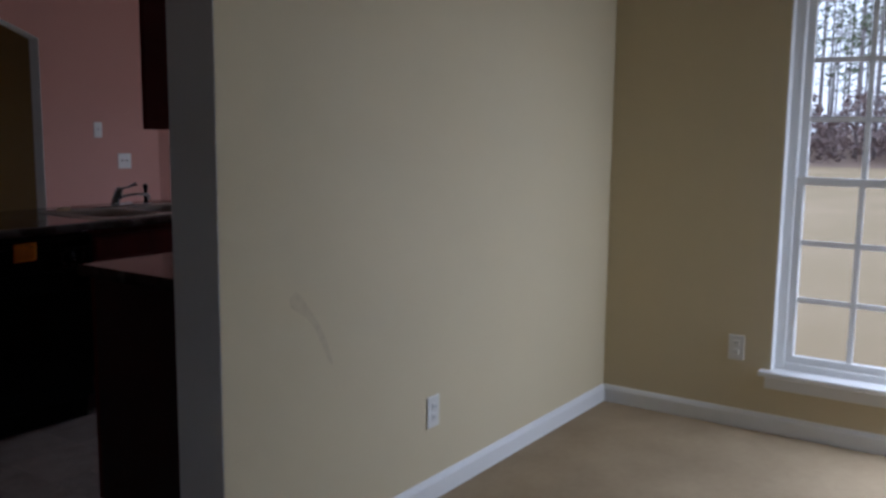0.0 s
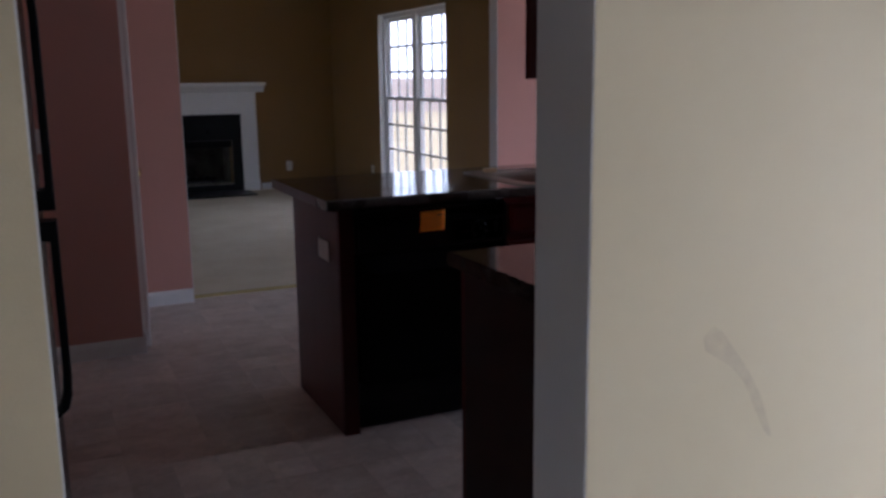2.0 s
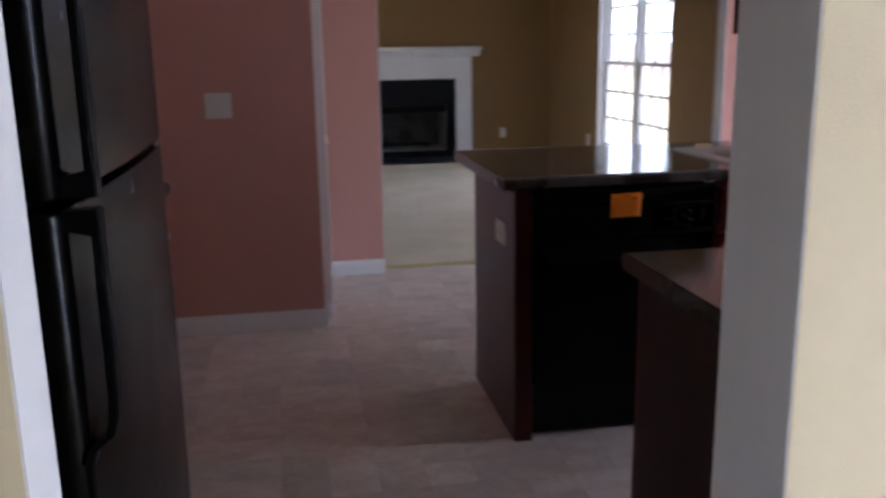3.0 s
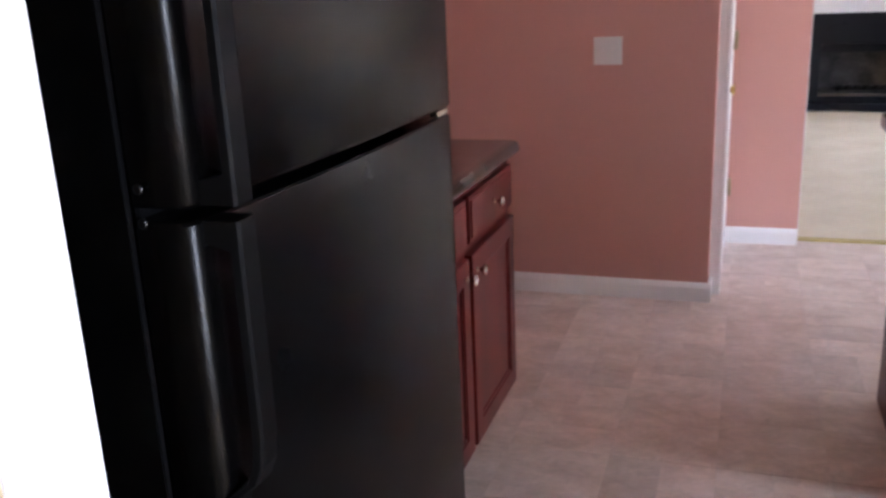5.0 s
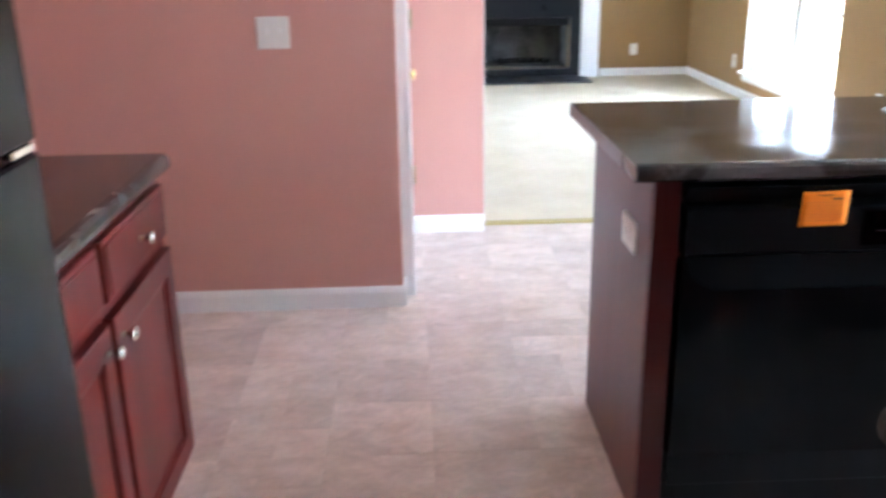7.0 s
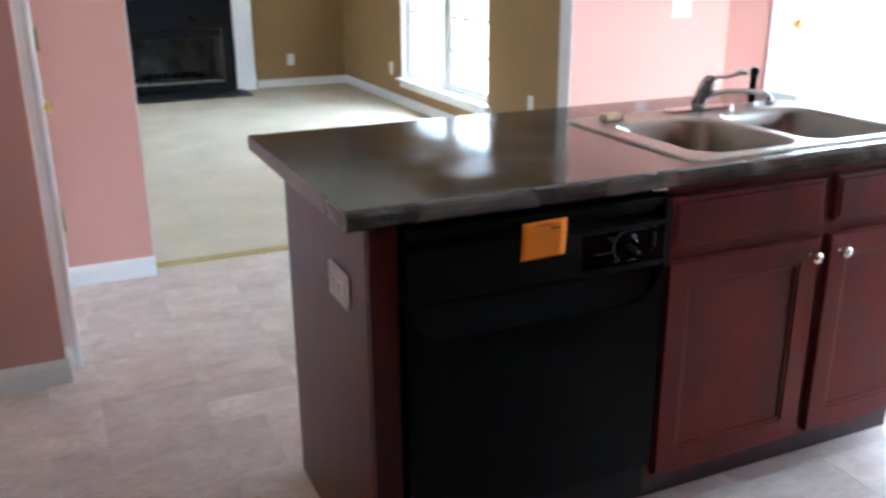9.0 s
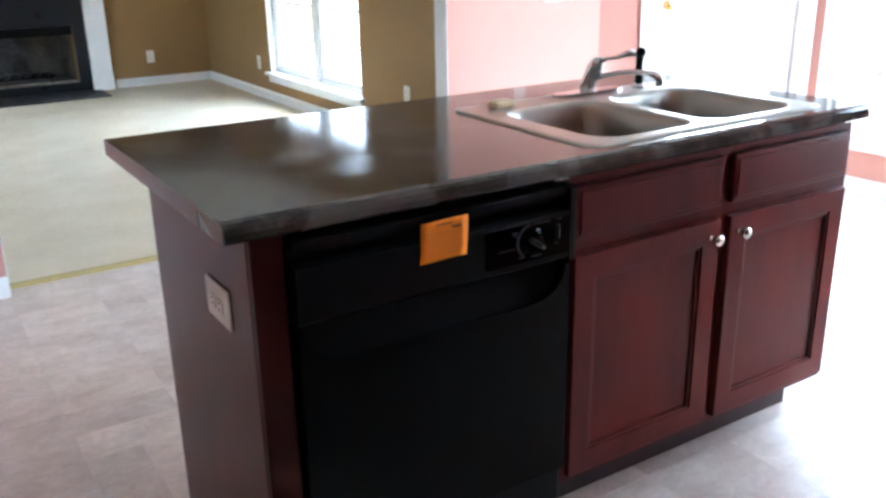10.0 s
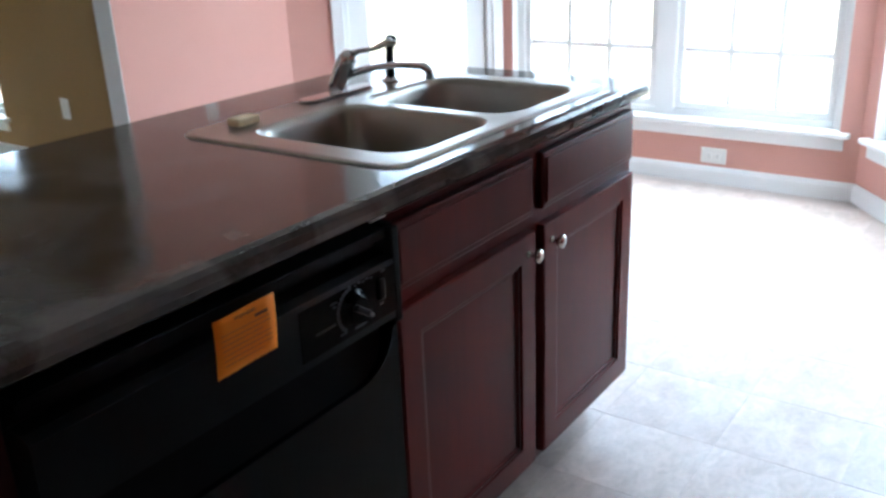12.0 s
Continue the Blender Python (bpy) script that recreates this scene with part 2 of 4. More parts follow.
def lathe(bm, profile, at, axis, sides=20):
    """A turned shape: profile of (distance along the axis, radius)."""
    d = Vector(axis).normalized()
    tube_pts = [Vector(at) + d * h for h, _ in profile]
    u = d.orthogonal().normalized()
    w = d.cross(u)
    rings = [[bm.verts.new(p + (u * math.cos(a) + w * math.sin(a)) * max(r, 0.0004)) for a in
              (2 * math.pi * k / sides for k in range(sides))] for p, (_, r) in zip(tube_pts, profile)]
    for a, b in zip(rings, rings[1:]):
        for k in range(sides):
            bm.faces.new((a[k], a[(k + 1) % sides], b[(k + 1) % sides], b[k])).smooth = True
    bm.faces.new(rings[0][::-1])
    bm.faces.new(rings[-1])


def prism(bm, outline, axis, a, b):
    """An outline of 2D points pushed along an axis from a to b ('x': (y, z), 'y': (x, z), 'z': (x, y))."""
    def at(p, h):
        return {"x": (h, p[0], p[1]), "y": (p[0], h, p[1]), "z": (p[0], p[1], h)}[axis]
    lo, hi = [bm.verts.new(at(p, a)) for p in outline], [bm.verts.new(at(p, b)) for p in outline]
    n = len(outline)
    for i in range(n):
        bm.faces.new((lo[i], lo[(i + 1) % n], hi[(i + 1) % n], hi[i]))
    bm.faces.new(lo[::-1])
    bm.faces.new(hi)
    bmesh.ops.recalc_face_normals(bm, faces=bm.faces)


def mesh_of(name, bm, mat):
    bmesh.ops.recalc_face_normals(bm, faces=bm.faces)
    me = bpy.data.meshes.new(name)
    bm.to_mesh(me)
    bm.free()
    me.materials.append(mat)
    return me


def part(name, bm, mat, parent, label=""):
    ob = new(name, mesh_of(name, bm, mat))
    ob.parent = parent
    return tagged(ob, label=label)


def thing(name, label, category, group="", kind="", m=None):
    ob = new(name)
    ob.empty_display_size = 0.1
    if m is not None:
        ob.matrix_world = m
    return tagged(ob, label, category, group, kind)


def solid(name, bm, mat, label, category, kind="", group=""):
    return tagged(new(name, mesh_of(name, bm, mat)), label, category, group, kind)


def ring_frame(bm, x0, x1, z0, z1, f, ya, yb, r=0.003):
    """A rectangular frame in the xz plane, f wide, from ya to yb deep, as one piece."""
    rects = [(x0, x1, z0, z1), (x0 + f, x1 - f, z0 + f, z1 - f)]
    v = [[[bm.verts.new((x, y, z)) for x, z in ((a, c), (b, c), (b, d), (a, d))] for a, b, c, d in rects] for y in (ya, yb)]
    for i in range(4):
        j = (i + 1) % 4
        for quad in ((v[0][0][i], v[0][0][j], v[0][1][j], v[0][1][i]), (v[1][0][j], v[1][0][i], v[1][1][i], v[1][1][j]),
                     (v[0][0][j], v[0][0][i], v[1][0][i], v[1][0][j]), (v[0][1][i], v[0][1][j], v[1][1][j], v[1][1][i])):
            bm.faces.new(quad)
    if r:
        front = [e for e in bm.edges if all(abs(q.co.y - ya) < 1e-6 for q in e.verts) and not (any(q in v[0][0] for q in e.verts) and any(q in v[0][1] for q in e.verts))]
        bmesh.ops.bevel(bm, geom=front, offset=r, segments=2, affect="EDGES", profile=0.5)


def boxes(*specs, r=0.0):
    bm = bmesh.new()
    for s in specs:
        box(bm, s[0], s[1], r)
    return bm


# ---- the plan ----
H = 2.60                     # ceiling height
Y_DIN, Y_KIT = 1.918, 2.100  # partition between dining room and kitchen
X_JAMB, X_LEFT = 1.372, 0.508
X_DIN = 3.856                # dining room's outer wall
Y_PANTRY, X_PANTRY = 5.184, 0.928
Y_ARCH, ARCH_L, ARCH_R, ARCH_T = 6.142, 1.330, 3.458, 0.11
X_BAY, BAY_A, BAY_B = 5.37, 3.60, 5.44
X_LIV, Y_LIV = 3.985, 11.47
X_KW = -0.42                 # wall behind the refrigerator
T = 0.15                     # outer wall thickness


def wall_boxes(bm, length, z1, thick, openings):
    """A wall along local x from 0 to length, from y 0 outwards, with openings (x0, x1, z0, z1)."""
    x = 0.0
    for a, b, lo, hi in sorted(openings):
        if a > x:
            box(bm, (x, 0, 0), (a, thick, z1))
        if lo > 0:
            box(bm, (a, 0, 0), (b, thick, lo))
        if hi < z1:
            box(bm, (a, 0, hi), (b, thick, z1))
        x = b
    if x < length:
        box(bm, (x, 0, 0), (length, thick, z1))


def wall(name, p, q, mat, label, thick=T, openings=(), z1=H):
    """A wall whose inner face runs from p to q; seen from inside, q lies to the right of p."""
    d = Vector((q[0] - p[0], q[1] - p[1]))
    bm = bmesh.new()
    wall_boxes(bm, d.length, z1, thick, openings)
    ob = solid(name, bm, mat, label, "wall", "structure")
    ob.matrix_world = pose(p[0], p[1], 0, 0, 0, math.degrees(math.atan2(d.y, d.x)))
    return ob


# floors
solid("ground", boxes(((-400, -400, -0.62), (400, 400, -0.45))), LAWN, "dry tan winter lawn around the house", "lawn", "structure")
solid("floor_dining", boxes(((-3.2, -2.8, -0.12), (X_DIN + 0.1, 2.0, 0.0))), CARPET_TAN, "tan cut-pile carpet in the dining room", "floor", "structure")
solid("floor_living", boxes(((-2.2, 6.262, -0.12), (X_LIV + 0.1, 12.2, 0.006))), CARPET, "pale beige carpet in the living room", "floor", "structure")
kitchen_floor = solid("floor_kitchen", boxes(((-0.6, 2.0, -0.12), (5.5, 6.255, -0.0016))), GROUT, "stone-patterned vinyl floor in the kitchen", "floor", "structure")
solid("threshold_strip", boxes(((ARCH_L, 6.222, -0.004), (ARCH_R, 6.272, 0.011)), r=0.004), material("gold_carpet_edge", (0.46, 0.36, 0.13), 0.6, scale=30, amount=0.6, bump=0.4),
      "gold carpet edging strip between vinyl and carpet", "trim", "structure")

# dining room
WIN_Z0, WIN_Z1 = 0.285, 2.00
wall("wall_dining_window", (X_DIN, Y_DIN), (X_DIN, -2.60), CREAM, "cream painted dining room wall with a window", openings=[(Y_DIN - 1.11, Y_DIN + 0.62, WIN_Z0, WIN_Z1)])
wall("wall_dining_front", (X_DIN, -2.60), (-3.0, -2.60), CREAM, "cream painted wall behind the walk")
# its opening belongs to an invented window that lets in light
wall("wall_dining_far", (-3.0, -2.60), (-3.0, 1.859), CREAM, "cream painted wall closing the dining room", openings=[(2.85, 3.55, WIN_Z0, WIN_Z1)])
solid("wall_partition", boxes(((X_JAMB, Y_DIN, 0), (4.70, Y_KIT - 0.004, H))), CREAM, "cream painted partition beside the kitchen opening", "wall", "structure")
solid("wall_partition_kitchen_side", boxes(((X_JAMB + 0.001, Y_KIT - 0.004, 0), (4.70, Y_KIT, H))), PINK, "rose painted kitchen side of the partition", "wall", "structure")
solid("wall_partition_left", boxes(((-3.15, 1.859, 0), (X_LEFT, 1.966, H))), CREAM, "cream painted partition stub beside the refrigerator", "wall", "structure")
solid("wall_header", boxes(((X_LEFT, 1.87, 2.28), (X_JAMB, 1.96, H))), CREAM, "cream painted header over the kitchen opening", "wall", "structure")
solid("jamb_lining_right", boxes(((X_JAMB - 0.003, Y_DIN + 0.001, 0), (X_JAMB, Y_KIT + 0.001, 2.28))), LINING, "white painted end face of the partition", "trim", "structure")
solid("jamb_lining_left", boxes(((X_LEFT, 1.860, 0), (X_LEFT + 0.003, 1.967, 2.28))), LINING, "white painted end face of the partition stub", "trim", "structure")
solid("ceiling_dining", boxes(((-3.2, -2.8, H), (X_DIN + 0.2, 2.0, H + 0.1))), CEILING, "white textured ceiling", "ceiling", "structure")

# kitchen
wall("wall_kitchen_left", (X_KW, 1.9), (X_KW, Y_PANTRY), PINK, "rose painted wall behind the refrigerator")
solid("wall_pantry", boxes(((X_KW - 0.15, Y_PANTRY, 0), (X_PANTRY, Y_PANTRY + 0.11, H))), PINK, "rose painted pantry wall with a light switch", "wall", "structure")
PD0, PD1 = Y_PANTRY + 0.16, Y_ARCH - 0.09
solid("wall_pantry_side", boxes(((X_PANTRY - 0.11, Y_PANTRY + 0.11, 0), (X_PANTRY, PD0, H)), ((X_PANTRY - 0.11, PD1, 0), (X_PANTRY, Y_ARCH, H)),
                                ((X_PANTRY - 0.11, PD0, 2.05), (X_PANTRY, PD1, H))), PINK, "rose painted pantry wall with a door", "wall", "structure")


def arch_wall():
    bm = bmesh.new()
    span, rise, spring = ARCH_R - ARCH_L, 0.235, 1.953
    r = (span * span / 4 + rise * rise) / (2 * rise)
    cx, cz = (ARCH_L + ARCH_R) / 2, spring + rise - r
    n = 24
    arc = [(ARCH_L + span * i / n, cz + math.sqrt(r * r - (ARCH_L + span * i / n - cx) ** 2)) for i in range(n + 1)]
    for y0, y1, mat_name in ((Y_ARCH, Y_ARCH + 0.055, "k"), (Y_ARCH + 0.055, Y_ARCH + ARCH_T, "l")):
        b = bmesh.new()
        box(b, (X_KW - 0.15 if mat_name == "k" else -2.2, y0, 0), (ARCH_L, y1, H))
        box(b, (ARCH_R, y0, 0), (4.457 if mat_name == "k" else 4.2, y1, H))
        for (xa, za), (xb, zb) in zip(arc, arc[1:]):
            lo = [b.verts.new((x, y, z)) for y in (y0, y1) for x, z in ((xa, za), (xb, zb), (xb, H), (xa, H))]
            for f in ((0, 1, 2, 3), (7, 6, 5, 4), (0, 4, 5, 1), (2, 6, 7, 3)):
                b.faces.new([lo[i] for i in f])
        bmesh.ops.remove_doubles(b, verts=b.verts, dist=0.0004)
        if mat_name == "k":
            solid("wall_arch_kitchen_side", b, PINK, "rose painted wall with an arched opening", "wall", "structure")
        else:
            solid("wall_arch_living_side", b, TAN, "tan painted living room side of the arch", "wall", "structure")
    # white lining of the opening
    pts = [(ARCH_L, 0.0)] + arc + [(ARCH_R, 0.0)]
    for (xa, za), (xb, zb) in zip(pts, pts[1:]):
        nx, nz = zb - za, xa - xb
        k = 0.004 / math.hypot(nx, nz)
        q = [(xa, za), (xb, zb), (xb + nx * k, zb + nz * k), (xa + nx * k, za + nz * k)]
        vs = [bm.verts.new((x, y, z)) for y in (Y_ARCH - 0.001, Y_ARCH + ARCH_T + 0.001) for x, z in q]
        for f in ((0, 1, 2, 3), (7, 6, 5, 4), (0, 4, 5, 1), (2, 6, 7, 3), (1, 5, 6, 2), (3, 7, 4, 0)):
            bm.faces.new([vs[i] for i in f])
    solid("arch_lining", bm, LINING, "white painted lining of the arched opening", "trim", "structure")


arch_wall()
BAY_L = (4.457, Y_ARCH)
BAY_LEN = math.hypot(X_BAY - BAY_L[0], BAY_B - BAY_L[1])
DOOR_A, DOOR_B = 0.275, 1.095
wall("wall_bay_door", BAY_L, (X_BAY, BAY_B), PINK, "rose painted bay wall with a glazed door", openings=[(DOOR_A, DOOR_B, 0, 2.08)])
BW_A, BW_B = 5.385, 3.690
wall("wall_bay_window", (X_BAY, BAY_B), (X_BAY, BAY_A), PINK, "rose painted bay wall with a double window", openings=[(BAY_B - BW_A, BAY_B - BW_B, 0.31, 2.00)])
BAY_R = (4.47, 2.89)
wall("wall_bay_side", (X_BAY, BAY_A), BAY_R, PINK, "rose painted bay wall with a window", openings=[(0.10, 1.02, 0.31, 2.00)])
wall("wall_kitchen_outer", BAY_R, (4.47, Y_KIT), PINK, "rose painted outer kitchen wall")
solid("ceiling_kitchen", boxes(((-0.7, 2.0, H), (5.6, 6.22, H + 0.1))), CEILING, "white textured ceiling", "ceiling", "structure")

# living room
LW_A, LW_B = 9.83, 8.11
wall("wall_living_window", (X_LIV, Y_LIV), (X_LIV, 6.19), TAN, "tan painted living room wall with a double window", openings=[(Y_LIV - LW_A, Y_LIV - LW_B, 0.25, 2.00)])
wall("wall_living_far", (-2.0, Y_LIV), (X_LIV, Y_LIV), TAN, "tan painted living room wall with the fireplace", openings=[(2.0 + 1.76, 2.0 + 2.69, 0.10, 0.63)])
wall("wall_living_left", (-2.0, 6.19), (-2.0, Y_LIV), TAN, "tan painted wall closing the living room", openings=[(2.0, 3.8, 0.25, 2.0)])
solid("ceiling_living", boxes(((-2.3, 6.22, H), (X_LIV + 0.3, 12.0, H + 0.1))), CEILING, "white textured ceiling", "ceiling", "structure")


# baseboards
def baseboard(p, q, gaps=()):
    """A moulded baseboard in front of a wall face from p to q (as in wall)."""
    d = Vector((q[0] - p[0], q[1] - p[1]))
    bm = bmesh.new()
    x = 0.0
    for a, b in list(gaps) + [(d.length, d.length)]:
        if a > x:
            prism(bm, [(0.0, 0.0), (-0.014, 0.0), (-0.014, 0.064), (-0.010, 0.073), (-0.006, 0.080), (0.0, 0.086)], "x", x, a)
        x = b
    ob = solid("baseboard", bm, WHITE, "white painted moulded baseboard", "baseboard", "structure")
    ob.matrix_world = pose(p[0], p[1], 0, 0, 0, math.degrees(math.atan2(d.y, d.x)))


baseboard((X_JAMB, Y_DIN), (X_DIN, Y_DIN))
baseboard((X_DIN, Y_DIN), (X_DIN, -2.6))
baseboard((-3.0, 1.859), (X_LEFT, 1.859))
baseboard((X_KW, Y_PANTRY), (X_PANTRY + 0.014, Y_PANTRY))
baseboard((X_PANTRY + 0.02, Y_ARCH), (ARCH_L, Y_ARCH))
baseboard((ARCH_R, Y_ARCH), BAY_L)
baseboard(BAY_L, (X_BAY, BAY_B), [(DOOR_A - 0.05, DOOR_B + 0.05)])
baseboard((X_BAY, BAY_B), (X_BAY, BAY_A))
baseboard((X_BAY, BAY_A), BAY_R)
baseboard((X_LIV, Y_LIV), (X_LIV, 6.25))
baseboard((-2.0, Y_LIV), (X_LIV, Y_LIV), [(3.42, 5.03)])
solid("baseboard", boxes(((X_PANTRY, Y_PANTRY + 0.0005, 0), (X_PANTRY + 0.014, PD0 - 0.06, 0.085))), WHITE, "white painted moulded baseboard", "baseboard", "structure")


# ---- windows ----
def window(name, m, width, z0, z1, units=1, label="white double-hung window with dividing bars"):
    """A double-hung window in an opening that starts at local x 0; y points outwards."""
    w = thing(name, label, "window", kind="structure", m=m)
    bm = bmesh.new()
    f, d0, d1 = 0.045, 0.055, 0.135
    box(bm, (0, d0, z0), (f, d1, z1), 0.004)
    box(bm, (width - f, d0, z0), (width, d1, z1), 0.004)
    box(bm, (f, d0, z1 - f), (width - f, d1, z1), 0.004)
    box(bm, (f, d0, z0), (width - f, d1, z0 + 0.035), 0.004)
    uw = width / units
    for u in range(1, units):
        box(bm, (u * uw - 0.052, d0 - 0.004, z0), (u * uw + 0.052, d1, z1), 0.005)
    part("window_frame", bm, WHITE, w)
    zm = (z0 + z1) / 2
    for u in range(units):
        a = u * uw + (f if u == 0 else 0.052)
        b = (u + 1) * uw - (f if u == units - 1 else 0.052)
        for lo, hi, ya, yb in ((z0 + 0.035, zm + 0.018, 0.066, 0.092), (zm - 0.018, z1 - f, 0.094, 0.120)):
            bm = bmesh.new()
            s = 0.034
            ring_frame(bm, a, b, lo, hi, s, ya, yb)
            sash = part("sash", bm, WHITE, w)
            ym = (ya + yb) / 2
            for k in (1, 2):
                x = a + s + (b - a - 2 * s) * k / 3
                part("glazing_bar", boxes(((x - 0.011, ym - 0.008, lo + s), (x + 0.011, ym + 0.008, hi - s))), WHITE, sash)
                z = lo + s + (hi - lo - 2 * s) * k / 3
                part("glazing_bar", boxes(((a + s, ym - 0.006, z - 0.011), (b - s, ym + 0.006, z + 0.011))), WHITE, sash)
            pane = part("pane", boxes(((a + s - 0.004, ym - 0.002, lo + s - 0.004), (b - s + 0.004, ym + 0.002, hi - s + 0.004))), GLASS, sash)
            pane.visible_shadow = False
        part("sash_lock", boxes((((a + b) / 2 - 0.03, 0.052, zm + 0.018), ((a + b) / 2 + 0.03, 0.075, zm + 0.032)), r=0.004), WHITE, w)
    part("window_sill", boxes(((-0.045, -0.045, z0 - 0.020), (width + 0.045, 0.0545, z0 + 0.004)), r=0.006), WHITE, w)
    part("apron", boxes(((-0.02, -0.014, z0 - 0.080), (width + 0.02, 0.0, z0 - 0.022)), r=0.003), WHITE, w)
    bm = bmesh.new()
    for x0, x1 in ((0.0, 0.004), (width - 0.004, width)):
        box(bm, (x0, 0.001, z0), (x1, d0, z1))
    box(bm, (0.004, 0.001, z1 - 0.004), (width - 0.004, d0, z1))
    part("reveal", bm, WHITE, w)
    return w


window("window_dining", pose(X_DIN, 1.11, 0, 0, 0, -90), 1.73, WIN_Z0, WIN_Z1, 2)
# unseen window, made up to bring light onto the partition's white end face
window("window_added_west", pose(-3.0, 0.25, 0, 0, 0, 90), 0.70, WIN_Z0, WIN_Z1, 1)
window("window_bay", pose(X_BAY, BW_A, 0, 0, 0, -90), BW_A - BW_B, 0.31, 2.00, 2)
bay_turn = math.degrees(math.atan2(BAY_R[1] - BAY_A, BAY_R[0] - X_BAY))
window("window_bay_side", pose(X_BAY, BAY_A, 0, 0, 0, bay_turn) @ pose(0.10, 0, 0), 0.92, 0.31, 2.00, 1)
window("window_living", pose(X_LIV, LW_A, 0, 0, 0, -90), LW_A - LW_B, 0.25, 2.00, 2)
# window out of view, added to let more daylight into the living room
window("window_added_living", pose(-2.0, 8.19, 0, 0, 0, 90), 1.80, 0.25, 2.00, 2)


# ---- glazed door in the bay ----
def bay_door():
    turn = math.degrees(math.atan2(BAY_B - BAY_L[1], X_BAY - BAY_L[0]))
    d = thing("door_bay", "white full-glass patio door with brass hardware", "door", kind="structure", m=pose(*BAY_L, 0, 0, 0, turn))
    a, b = DOOR_A, DOOR_B
    bm = bmesh.new()
    box(bm, (a, -0.004, 0), (a + 0.035, 0.13, 2.08), 0.004)
    box(bm, (b - 0.035, -0.004, 0), (b, 0.13, 2.08), 0.004)
    box(bm, (a + 0.035, -0.004, 2.045), (b - 0.035, 0.13, 2.08), 0.004)
    part("door_frame", bm, WHITE, d)
    bm = bmesh.new()
    box(bm, (a - 0.055, -0.018, 0), (a + 0.008, 0.0, 2.14), 0.004)
    box(bm, (b - 0.008, -0.018, 0), (b + 0.050, 0.0, 2.14), 0.004)
    box(bm, (a + 0.008, -0.018, 2.075), (b - 0.008, 0.0, 2.14), 0.004)
    part("door_casing", bm, WHITE, d)
    a, b = a + 0.038, b - 0.038
    bm = bmesh.new()
    s = 0.105
    box(bm, (a, 0.03, 0.012), (a + s, 0.074, 2.04), 0.004)
    box(bm, (b - s, 0.03, 0.012), (b, 0.074, 2.04), 0.004)
    box(bm, (a + s, 0.03, 0.012), (b - s, 0.074, 0.25), 0.004)
    box(bm, (a + s, 0.03, 1.90), (b - s, 0.074, 2.04), 0.004)
    leaf = part("door_leaf", bm, WHITE, d)
    pane = part("pane", boxes(((a + s - 0.005, 0.05, 0.245), (b - s + 0.005, 0.054, 1.905))), GLASS, leaf)
    pane.visible_shadow = False
    bm = bmesh.new()
    lathe(bm, [(0, 0.026), (0.006, 0.026), (0.008, 0.011), (0.03, 0.011), (0.036, 0.022), (0.052, 0.027), (0.066, 0.020), (0.070, 0.004)],
          (a + 0.055, 0.03, 0.97), (0, -1, 0))
    part("door_knob", bm, BRASS, leaf, "polished brass knob")
    bm = bmesh.new()
    lathe(bm, [(0, 0.026), (0.008, 0.025), (0.016, 0.018), (0.020, 0.006)], (a + 0.055, 0.03, 1.11), (0, -1, 0))
    part("deadbolt", bm, BRASS, leaf, "polished brass deadbolt")


bay_door()


# ---- pantry door ----
def pantry_door():
    d = thing("door_pantry", "white panelled pantry door with brass hinges and knob, closed", "door", kind="structure")
    x = X_PANTRY + 0.030
    part("door_jamb", boxes(((X_PANTRY, PD0 - 0.058, 0), (x, PD0 + 0.004, 2.09)), ((X_PANTRY, PD1 - 0.004, 0), (x, PD1 + 0.058, 2.09))), WHITE, d)
    part("door_casing", boxes(((x, PD0 - 0.06, 0), (x + 0.020, PD0 + 0.006, 2.10)), ((x, PD1 - 0.006, 0), (x + 0.020, PD1 + 0.06, 2.10)),
                              ((x, PD0 + 0.006, 2.045), (x + 0.020, PD1 - 0.006, 2.10)), r=0.004), WHITE, d)
    leaf = part("door_leaf", boxes(((x - 0.020, PD0 + 0.004, 0.012), (x + 0.016, PD1 - 0.004, 2.04)), r=0.003), WHITE, d)
    for z0, z1 in ((0.20, 0.85), (1.05, 1.88)):
        part("door_panel", boxes(((x + 0.014, PD0 + 0.12, z0), (x + 0.021, PD1 - 0.12, z1)), r=0.003), WHITE, leaf)
    for z in (0.32, 1.05, 1.80):
        bm = bmesh.new()
        tube(bm, [(x + 0.030, PD1 - 0.004, z - 0.045), (x + 0.030, PD1 - 0.004, z + 0.045)], 0.008, 10)
        box(bm, (x + 0.017, PD1 - 0.034, z - 0.043), (x + 0.024, PD1 - 0.004, z + 0.043))
        part("hinge", bm, BRONZE, leaf, "dull bronze hinge")
    bm = bmesh.new()
    lathe(bm, [(0, 0.028), (0.003, 0.028), (0.005, 0.012), (0.010, 0.012), (0.013, 0.020), (0.020, 0.026), (0.026, 0.021), (0.028, 0.005)],
          (x + 0.014, PD0 + 0.07, 0.885), (1, 0, 0))
    part("door_knob", bm, BRASS, leaf, "polished brass knob")


pantry_door()


# ---- island ----
IX0, IX1, IY0, IY1 = 1.500, 3.168, 3.742, 4.344
I_BASE = 0.128               # underside of the island cabinet box


def knob_mesh(bm, at, axis):
    lathe(bm, [(0, 0.008), (0.003, 0.007), (0.006, 0.0045), (0.016, 0.0045), (0.019, 0.012), (0.024, 0.0155), (0.029, 0.014), (0.032, 0.004)], at, axis, 16)


